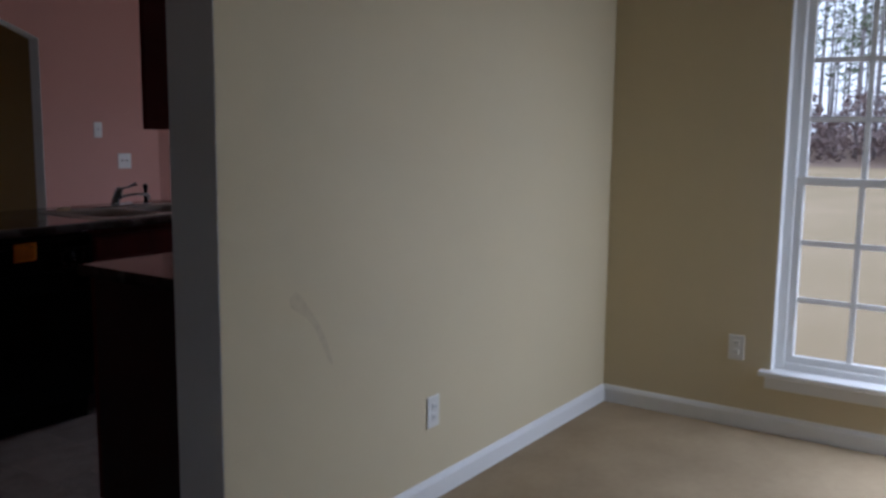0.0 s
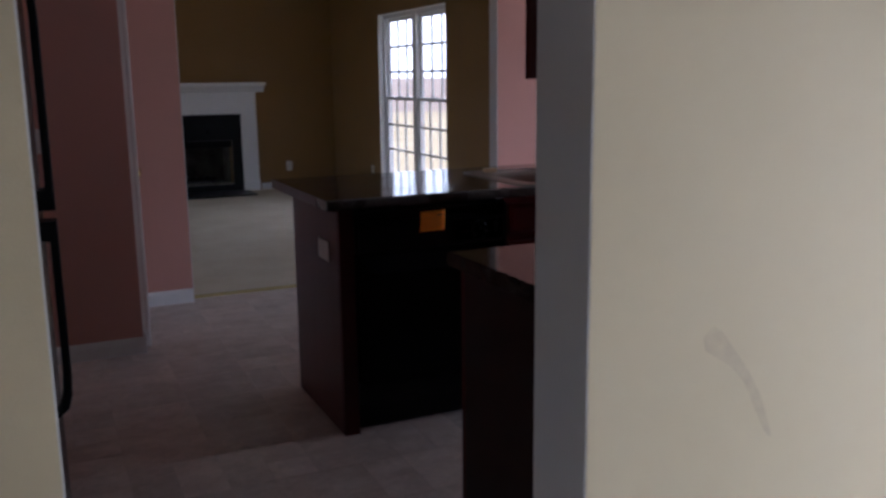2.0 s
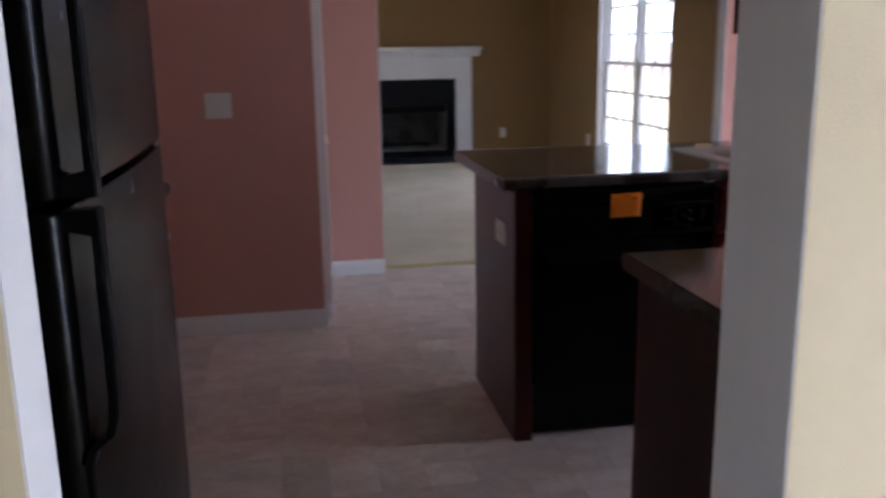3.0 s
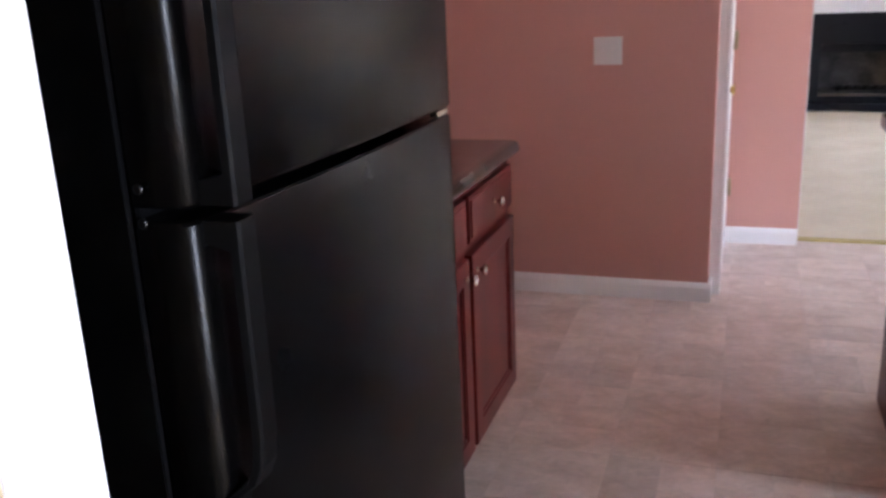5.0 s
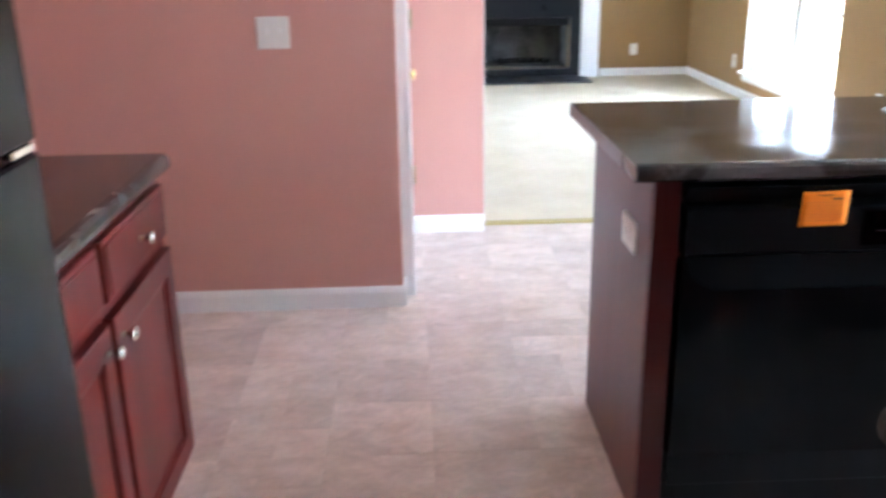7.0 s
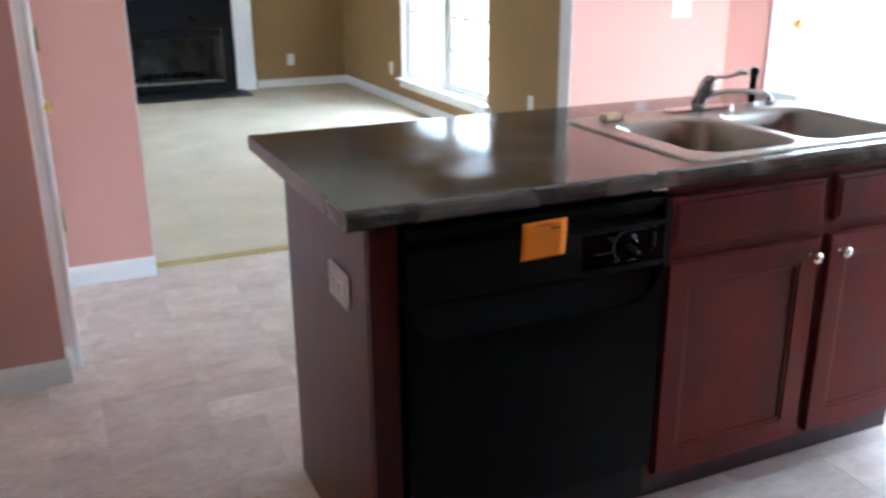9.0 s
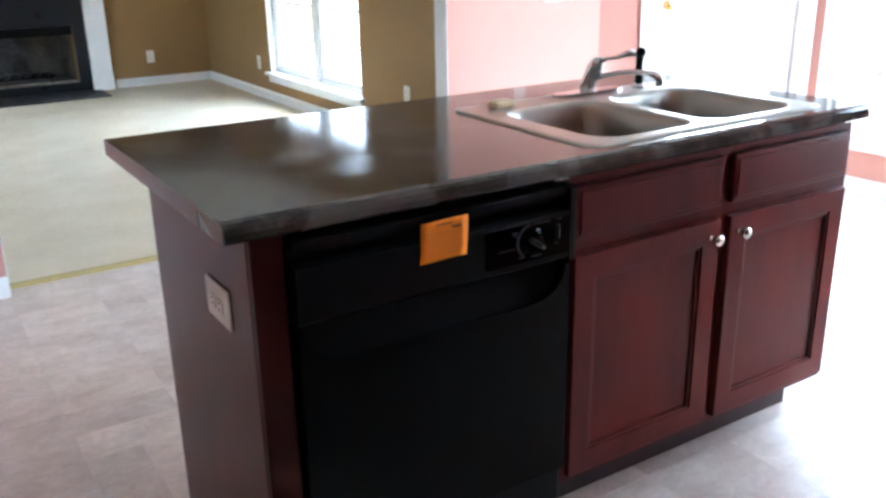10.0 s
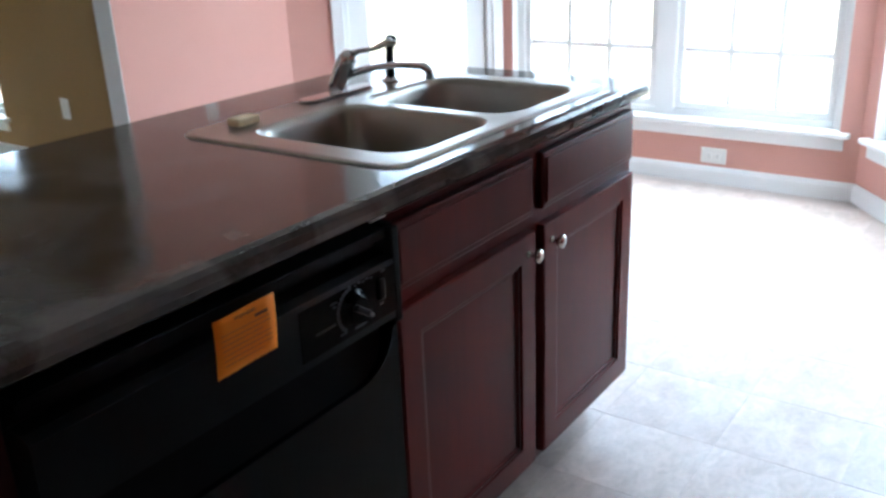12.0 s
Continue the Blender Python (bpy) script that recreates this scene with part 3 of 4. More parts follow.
def flat_door(parent, x0, x1, z0, z1, y, name="door", knob=None, out=-1, panel=True):
    """A recessed-panel cabinet door facing -y (in local axes), with its knob."""
    bm = bmesh.new()
    f, t = 0.058, 0.020
    if panel:
        ring_frame(bm, x0, x1, z0, z1, f, y, y + t)
    else:
        box(bm, (x0, y + 0.004, z0), (x1, y + t, z1), 0.004, 2)
        box(bm, (x0 + 0.012, y, z0 + 0.012), (x1 - 0.012, y + 0.006, z1 - 0.012), 0.003)
    d = part(name, bm, CHERRY, parent)
    if panel:
        part("panel", boxes(((x0 + f - 0.004, y + 0.009, z0 + f - 0.004), (x1 - f + 0.004, y + 0.014, z1 - f + 0.004))), CHERRY, d)
        bm = bmesh.new()
        ring_frame(bm, x0 + f - 0.001, x1 - f + 0.001, z0 + f - 0.001, z1 - f + 0.001, 0.011, y + 0.004, y + 0.012, 0.004)
        part("bead", bm, CHERRY, d)
    if knob:
        bm = bmesh.new()
        knob_mesh(bm, (knob[0], y, knob[1]), (0, -1, 0))
        part("knob", bm, NICKEL, d, "brushed nickel knob")
    return d


def island():
    c = thing("island_cabinet", "cherry-stained kitchen island cabinet with panelled doors", "cabinet")
    part("end_panel", boxes(((IX0, IY0, 0.0), (IX0 + 0.019, IY1, 0.876)), r=0.002), CHERRY_FLAT, c, "plain cherry-finish end panel")
    part("back_panel", boxes(((IX0 + 0.019, IY1 - 0.012, 0.0), (IX1, IY1, 0.876))), CHERRY_FLAT, c)
    part("stile", boxes(((IX0 + 0.001, IY0 - 0.018, 0.0), (1.560, IY0, 0.876)), ((IX0 + 0.019, IY0, 0.0), (1.560, IY0 + 0.30, 0.874)), r=0.002), CHERRY_DEEP, c)
    x0 = 2.196
    bm = bmesh.new()
    box(bm, (x0, IY0, I_BASE), (x0 + 0.035, IY0 + 0.019, 0.875))
    box(bm, (IX1 - 0.035, IY0, I_BASE), (IX1, IY0 + 0.019, 0.875))
    box(bm, (2.655, IY0, I_BASE), (2.715, IY0 + 0.019, 0.875))
    for a, b in ((x0 + 0.035, 2.655), (2.715, IX1 - 0.035)):
        for z0, z1 in ((I_BASE, 0.165), (0.680, 0.735), (0.835, 0.875)):
            box(bm, (a, IY0, z0), (b, IY0 + 0.019, z1))
    part("face_frame", bm, CHERRY, c)
    part("body", boxes(((x0, IY0 + 0.019, I_BASE), (x0 + 0.018, IY1 - 0.012, 0.66)), ((IX1 - 0.018, IY0 + 0.019, I_BASE), (IX1, IY1 - 0.012, 0.875)),
                       ((x0 + 0.018, IY0 + 0.019, I_BASE), (IX1 - 0.018, IY1 - 0.012, 0.12))), CHERRY_FLAT, c)
    part("toe_kick", boxes(((x0, IY0 + 0.095, 0.0), (IX1 - 0.012, IY0 + 0.112, I_BASE))), SHADED_WOOD, c)
    y = IY0 - 0.020
    flat_door(c, 2.212, 2.664, 0.728, 0.848, y, "false_drawer_front", panel=False)
    flat_door(c, 2.702, 3.148, 0.728, 0.848, y, "false_drawer_front", panel=False)
    flat_door(c, 2.212, 2.664, 0.150, 0.696, y, "door", (2.634, 0.655))
    flat_door(c, 2.702, 3.148, 0.150, 0.696, y, "door", (2.732, 0.655))
    # worktop with a cut-out for the sink
    bm = bmesh.new()
    X0, X1, Y0, Y1 = 1.455, 3.181, 3.704, 4.515
    prof = [(Y0 + 0.030, 0.876), (Y0 + 0.008, 0.876), (Y0 + 0.001, 0.882), (Y0, 0.893), (Y0 + 0.003, 0.904), (Y0 + 0.010, 0.911), (Y0 + 0.022, 0.914),
            (3.80, 0.914), (3.80, 0.876)]
    prism(bm, prof, "x", X0, X1)
    box(bm, (X0, 3.80, 0.876), (2.32, 4.27, 0.914))
    box(bm, (3.045, 3.80, 0.876), (X1, 4.27, 0.914))
    prism(bm, [(4.27, 0.876), (Y1 - 0.008, 0.876), (Y1, 0.884), (Y1, 0.906), (Y1 - 0.008, 0.914), (4.27, 0.914)], "x", X0, X1)
    bmesh.ops.remove_doubles(bm, verts=bm.verts, dist=0.0005)
    top = thing("island_worktop", "dark marbled laminate worktop with a rolled front edge", "countertop")
    part("slab", bm, COUNTER, top)
    part("end_strip", boxes(((X0 - 0.0015, 3.836, 0.8765), (X0, Y1 - 0.003, 0.9135))), EDGE_STRIP, top, "laminate edge strip coloured by the rose wall reflection, torn at the front")
    bm = bmesh.new()
    prism(bm, [(Y0 + 0.012, 0.8785), (3.778, 0.8785), (3.792, 0.886), (3.800, 0.893), (3.820, 0.899), (3.826, 0.906), (3.836, 0.911), (Y0 + 0.024, 0.911), (Y0 + 0.006, 0.900)], "x", X0 - 0.0012, X0 + 0.001)
    part("bare_end", bm, material("pale_particle_board", (0.50, 0.48, 0.46), 0.85, second=(0.38, 0.355, 0.335), scale=60, amount=0.9, bump=0.4), top, "pale bare end where the strip is torn off")
    part("chip", boxes(((2.140, Y0 + 0.0035, 0.8757), (2.176, Y0 + 0.008, 0.8790))), material("bare_laminate_core", (0.62, 0.60, 0.57), 0.8, scale=60, amount=0.5), top, "pale chip under the front edge")
    part("build_up", boxes(((X0 + 0.03, Y0 + 0.035, 0.868), (X0 + 0.05, Y1 - 0.03, 0.8758))), SHADED_WOOD, top)


island()


def plate(name, label, m, w, h, kind, horizontal=False):
    """A wall plate in the local xz plane facing -y; kind: outlet, switch, double."""
    p = thing(name, label, "outlet" if kind == "outlet" else "switch", m=m)
    part("plate", boxes(((-w / 2, -0.006, -h / 2), (w / 2, 0, h / 2)), r=0.003), PLATE, p)
    if kind == "outlet":
        for s in (-1, 1):
            cx, cz = (s * 0.02, 0) if horizontal else (0, s * 0.02)
            f = part("socket", boxes(((cx - 0.014, -0.009, cz - 0.014), (cx + 0.014, -0.005, cz + 0.014)), r=0.003), PLATE, p)
            a, b = (0.005, 0.001) if not horizontal else (0.001, 0.005)
            part("slots", boxes(((cx - 0.007 if not horizontal else cx - 0.004, -0.0096, cz - 0.004 if not horizontal else cz - 0.007),
                                 (cx - 0.005 if not horizontal else cx + 0.004, -0.0088, cz + 0.004 if not horizontal else cz - 0.005)),
                                ((cx + 0.005 if not horizontal else cx - 0.004, -0.0096, cz - 0.004 if not horizontal else cz + 0.005),
                                 (cx + 0.007 if not horizontal else cx + 0.004, -0.0088, cz + 0.004 if not horizontal else cz + 0.007))), SOCKET, f)
    else:
        n = 2 if kind == "double" else 1
        for k in range(n):
            cx = (k - (n - 1) / 2) * 0.046
            part("toggle", boxes(((cx - 0.005, -0.018, -0.004), (cx + 0.005, -0.004, 0.014)), r=0.002), PLATE, p)
            for z in (-0.03, 0.03):
                bm = bmesh.new()
                lathe(bm, [(0, 0.003), (0.0015, 0.0025)], (cx, -0.006, z), (0, -1, 0), 8)
                part("screw", bm, PLATE, p)
    return p


plate("wall_outlet", "ivory outlet set sideways in the island end panel", pose(IX0, 3.910, 0.700, 0, 0, -90), 0.125, 0.078, "outlet", True)
plate("light_switch", "white double light switch on the rose pantry wall", pose(0.490, Y_PANTRY, 1.076), 0.118, 0.114, "double")
plate("light_switch", "white switch on the rose wall by the arch", pose(4.130, Y_ARCH, 1.072), 0.118, 0.118, "double")
plate("light_switch", "small white switch on the rose wall by the arch", pose(3.905, Y_ARCH, 1.312), 0.07, 0.115, "switch")
plate("wall_outlet", "white outlet low on the cream dining wall", pose(2.355, Y_DIN, 0.335), 0.074, 0.118, "outlet")
plate("wall_outlet", "white outlet beside the dining window", pose(X_DIN, 1.265, 0.372, 0, 0, -90), 0.074, 0.118, "outlet")
plate("wall_outlet", "white outlet beside the fireplace", pose(3.385, Y_LIV, 0.280), 0.074, 0.118, "outlet")
plate("wall_outlet", "white outlet beside the living room window", pose(X_LIV, 10.09, 0.312, 0, 0, -90), 0.074, 0.118, "outlet")
plate("wall_outlet", "white outlet on the tan wall near the arch", pose(X_LIV, 7.46, 0.362, 0, 0, -90), 0.074, 0.118, "outlet")
plate("wall_outlet", "white outlet set sideways under the bay window", pose(X_BAY, 4.250, 0.140, 0, 0, -90), 0.125, 0.078, "outlet", True)


def dishwasher():
    d = thing("dishwasher", "black built-in dishwasher with a dial and an orange tag", "dishwasher")
    a, b, y = 1.566, 2.178, 3.700
    part("tub", boxes(((a + 0.005, y + 0.06, 0.05), (b - 0.005, IY1 - 0.02, 0.868))), BLACK_MATT, d)
    bm = bmesh.new()
    arc = [(b - 0.012 - 0.090 * (1 - math.cos(t)), 0.695 - 0.070 * math.sin(t)) for t in (radians(90 * k / 8) for k in range(9))]
    left = [(a + b - x, z) for x, z in reversed(arc)]
    prism(bm, [(a, 0.205), (b, 0.205), (b, 0.700)] + arc + left + [(a, 0.700)], "y", y, y + 0.050)
    part("door_panel", bm, BLACK_SHEEN, d, "black door panel with a scooped grip")
    bm = bmesh.new()
    prism(bm, [(y + 0.040, 0.615), (y + 0.008, 0.617), (y + 0.034, 0.706), (y + 0.052, 0.706)], "x", a + 0.014, b - 0.014)
    part("grip_scoop", bm, BLACK_SCOOP, d, "deep black finger scoop")
    bm = bmesh.new()
    prism(bm, [(y + 0.055, 0.708), (y + 0.002, 0.708), (y - 0.010, 0.716), (y - 0.010, 0.815), (y + 0.004, 0.822), (y + 0.026, 0.826), (y + 0.026, 0.842),
               (y + 0.002, 0.846), (y + 0.002, 0.862), (y + 0.055, 0.862)], "x", a, b)
    con = part("control_panel", bm, BLACK_MATT, d, "satin black control panel with a handle groove")
    part("control_plate", boxes(((1.955, y - 0.0115, 0.728), (2.165, y - 0.0095, 0.806)), r=0.0008), BLACK_GLOSS, con)
    bm = bmesh.new()
    lathe(bm, [(0, 0.030), (0.002, 0.030), (0.003, 0.024), (0.012, 0.022), (0.014, 0.019)], (2.066, y - 0.0112, 0.770), (0, -1, 0), 28)
    dial = part("dial", bm, BLACK_GLOSS, con, "round black cycle dial")
    bm = bmesh.new()
    box(bm, (-0.020, -0.010, -0.005), (0.020, 0.0, 0.005), 0.003)
    grip = part("dial_grip", bm, BLACK_MATT, dial)
    grip.matrix_basis = pose(2.066, y - 0.0250, 0.770, 0, 35, 0)
    tip = part("pointer", boxes(((0.011, -0.0110, -0.003), (0.020, -0.0095, 0.003)), r=0.0006), GREY_MARK, dial, "pale grey pointer mark")
    tip.matrix_basis = pose(2.066, y - 0.0250, 0.770, 0, 35, 0)
    bm = bmesh.new()
    for k in range(12):
        ang = radians(100 + k * 12)
        cx, cz = 2.066 + 0.034 * math.cos(ang), 0.770 + 0.034 * math.sin(ang)
        box(bm, (cx - 0.003, y - 0.0122, cz - 0.003), (cx + 0.003, y - 0.0113, cz + 0.003))
    for k in range(5):
        box(bm, (2.070 + k * 0.009, y - 0.0122, 0.802 + 0.0015 * (k % 2)), (2.076 + k * 0.009, y - 0.0113, 0.8045 + 0.0015 * (k % 2)))
    for a0, b0, z in ((1.984, 2.026, 0.760), (2.018, 2.032, 0.792), (2.022, 2.030, 0.786), (2.034, 2.048, 0.738), (2.066, 2.092, 0.736), (2.132, 2.142, 0.803), (2.126, 2.134, 0.752)):
        box(bm, (a0, y - 0.0122, z), (b0, y - 0.0113, z + 0.0028))
    tagged(part("print", bm, GREY_PRINT, con, "small grey printed marks"), "small grey printed marks", kind="stuff")
    part("button", boxes(((2.123, y - 0.016, 0.760), (2.137, y - 0.011, 0.794)), r=0.003), BLACK_MATT, con, "black rocker button")
    part("end_cap", boxes(((b - 0.014, y - 0.0115, 0.706), (b + 0.003, y + 0.03, 0.8635)), r=0.003), HANDLE_BLACK, con, "charcoal end cap of the control panel")
    part("top_lip", boxes(((a, y - 0.004, 0.8600), (b - 0.014, y + 0.004, 0.8645)), r=0.0015), HANDLE_BLACK, con)
    part("access_panel", boxes(((a + 0.003, y + 0.012, 0.115), (b - 0.003, y + 0.05, 0.200)), r=0.004), BLACK_MATT, d)
    part("kick_plate", boxes(((a + 0.003, y + 0.07, 0.005), (b - 0.003, y + 0.085, 0.112))), BLACK_MATT, d)
    part("trim_strip", boxes(((b + 0.001, y + 0.006, 0.70), (b + 0.008, y + 0.05, 0.864))), BLACK_MATT, d)
    # the tag
    t = thing("warning_tag", "orange paper warning tag stuck on the dishwasher", "label")
    bm = bmesh.new()
    n = 8
    rows = []
    for i in range(n + 1):
        v = i / n
        z = 0.852 - 0.078 * v
        lift = y - 0.0110 - 0.0012 * math.sin(v * math.pi)
        rows.append([bm.verts.new((1.812 + 0.103 * u / 6 - 0.004 * v, lift - 0.0006 * math.sin(u * 1.3), z + 0.002 * u / 6)) for u in range(7)])
    for r0, r1 in zip(rows, rows[1:]):
        for k in range(6):
            bm.faces.new((r0[k], r0[k + 1], r1[k + 1], r1[k])).smooth = True
    sheet = part("sheet", bm, ORANGE, t)
    sol = sheet.modifiers.new("thickness", "SOLIDIFY")
    sol.thickness = 0.0006
    cu = bpy.data.curves.new("heading", "FONT")
    cu.body, cu.size, cu.align_x = "WARNING", 0.0075, "CENTER"
    cu.extrude = 0.0001
    txt = new("heading", cu)
    txt.parent = t
    txt.matrix_basis = pose(1.862, y - 0.0136, 0.8425, 90)
    cu.materials.append(INK)
    bm = bmesh.new()
    for k in range(7):
        z = 0.829 - k * 0.0068
        x1 = 1.903 - (0.014 if k in (2, 6) else 0)
        box(bm, (1.820, y - 0.0140, z - 0.0007), (x1, y - 0.0134, z + 0.0007))
    part("small_print", bm, FINE_INK, t)
    part("mark", boxes(((1.878, y - 0.0140, 0.8345), (1.899, y - 0.0134, 0.8380))), INK, t)


dishwasher()


# ---- sink and faucet ----
def rounded_rect(x0, x1, y0, y1, r, n=6):
    pts = []
    for cx, cy, s in ((x1 - r, y1 - r, 0), (x0 + r, y1 - r, 90), (x0 + r, y0 + r, 180), (x1 - r, y0 + r, 270)):
        for k in range(n + 1):
            a = radians(s + 90 * k / n)
            pts.append((cx + r * math.cos(a), cy + r * math.sin(a)))
    return pts


def sink():
    s = thing("kitchen_sink", "stainless steel double-bowl drop-in sink", "sink")
    z = 0.9145
    x0, x1, y0, y1 = 2.276, 3.074, 3.756, 4.312
    bowls = [(2.350, 2.668, 3.800, 4.205), (2.698, 3.030, 3.800, 4.205)]
    bm = bmesh.new()

    def ring(pts, zz):
        return [bm.verts.new((x, y, zz)) for x, y in pts]

    def skin(a, b):
        for i in range(len(a)):
            bm.faces.new((a[i], a[(i + 1) % len(a)], b[(i + 1) % len(a)], b[i])).smooth = True
    outer = ring(rounded_rect(x0, x1, y0, y1, 0.045), z)
    lip = ring(rounded_rect(x0 + 0.004, x1 - 0.004, y0 + 0.004, y1 - 0.004, 0.043), z + 0.004)
    inn = ring(rounded_rect(x0 + 0.016, x1 - 0.016, y0 + 0.016, y1 - 0.016, 0.036), z + 0.0035)
    skin(outer, lip)
    skin(lip, inn)
    tops = []
    for bx0, bx1, by0, by1 in bowls:
        top = ring(rounded_rect(bx0, bx1, by0, by1, 0.07), z + 0.0025)
        tops.append(top)
        prev = top
        for inset, depth in ((0.006, 0.004), (0.012, 0.016), (0.020, 0.12), (0.030, 0.172), (0.055, 0.186)):
            nxt = ring(rounded_rect(bx0 + inset, bx1 - inset, by0 + inset, by1 - inset, max(0.03, 0.07 - inset * 0.3)), z - depth)
            skin(prev, nxt)
            prev = nxt
        bm.faces.new(prev[::-1])
    # the flat deck between rim and bowls
    edges = []
    for lp in [inn] + tops:
        for i in range(len(lp)):
            e = bm.edges.get((lp[i], lp[(i + 1) % len(lp)]))
            if e:
                edges.append(e)
    bmesh.ops.triangle_fill(bm, use_beauty=True, use_dissolve=False, edges=edges)
    part("basin", bm, STEEL, s)
    for bx0, bx1, by0, by1 in bowls:
        bm = bmesh.new()
        lathe(bm, [(0, 0.045), (0.002, 0.045), (0.003, 0.036), (0.0005, 0.030), (0.001, 0.01)], ((bx0 + bx1) / 2, (by0 + by1) / 2, z - 0.1862), (0, 0, 1), 24)
        part("drain", bm, CHROME, s)
    f = thing("kitchen_faucet", "chrome single-lever kitchen faucet with a black and chrome side sprayer", "faucet")
    zb = z + 0.003
    bm = bmesh.new()
    prism(bm, rounded_rect(2.600, 2.846, 4.250, 4.304, 0.026), "z", zb, zb + 0.008)
    bmesh.ops.bevel(bm, geom=[e for e in bm.edges if min(v.co.z for v in e.verts) > zb + 0.007], offset=0.004, segments=2, affect="EDGES")
    part("deck_plate", bm, CHROME, f)
    bx, by = 2.722, 4.277
    bm = bmesh.new()
    tube(bm, [(bx, by, zb + 0.006), (bx, by - 0.004, zb + 0.030), (bx, by - 0.020, zb + 0.060), (bx, by - 0.036, zb + 0.084), (bx, by - 0.046, zb + 0.097), (bx, by - 0.050, zb + 0.101)],
         [0.021, 0.021, 0.022, 0.021, 0.016, 0.006], 18)
    part("body", bm, CHROME, f)
    bm = bmesh.new()
    tip = Vector((2.752, 4.045, zb + 0.070))
    a = Vector((bx, by - 0.010, zb + 0.040))
    d = tip - a
    pts = [a + d * s0 + Vector((0, 0, 0.016 * math.sin(s0 * math.pi * 0.9))) for s0 in (0.05, 0.25, 0.45, 0.65, 0.82, 0.94, 0.99)]
    pts.append(tip + Vector((0.002, -0.010, -0.004)))
    pts.append(tip + Vector((0.002, -0.011, -0.022)))
    tube(bm, pts, [0.010, 0.0078, 0.0072, 0.0070, 0.0074, 0.0085, 0.0095, 0.010, 0.010], 14)
    part("spout", bm, CHROME, f)
    bm = bmesh.new()
    a = Vector((bx, by - 0.042, zb + 0.092))
    tube(bm, [a, a + Vector((0.004, -0.030, 0.012)), a + Vector((0.008, -0.062, 0.016)), a + Vector((0.014, -0.092, 0.028)), a + Vector((0.017, -0.108, 0.034)), a + Vector((0.019, -0.122, 0.029))],
         [0.010, 0.0055, 0.005, 0.0075, 0.0095, 0.005], 12)
    part("lever", bm, CHROME, f)
    bm = bmesh.new()
    lathe(bm, [(0, 0.022), (0.004, 0.022), (0.008, 0.016), (0.012, 0.013)], (2.915, 4.272, zb), (0, 0, 1), 18)
    spr = part("sprayer_base", bm, CHROME, f)
    bm = bmesh.new()
    tube(bm, [(2.915, 4.272, zb + 0.010), (2.915, 4.272, zb + 0.050), (2.914, 4.270, zb + 0.074), (2.910, 4.264, zb + 0.090), (2.900, 4.252, zb + 0.104), (2.888, 4.240, zb + 0.106)],
         [0.012, 0.0105, 0.0095, 0.012, 0.014, 0.009], 14)
    part("sprayer", bm, BLACK_MATT, spr, "black sprayer handle")
    bm = bmesh.new()
    box(bm, (2.372, 4.232, zb), (2.432, 4.268, zb + 0.018), 0.005, 2)
    solid("sponge", bm, SPONGE, "small tan sponge on the sink rim", "sponge")


sink()


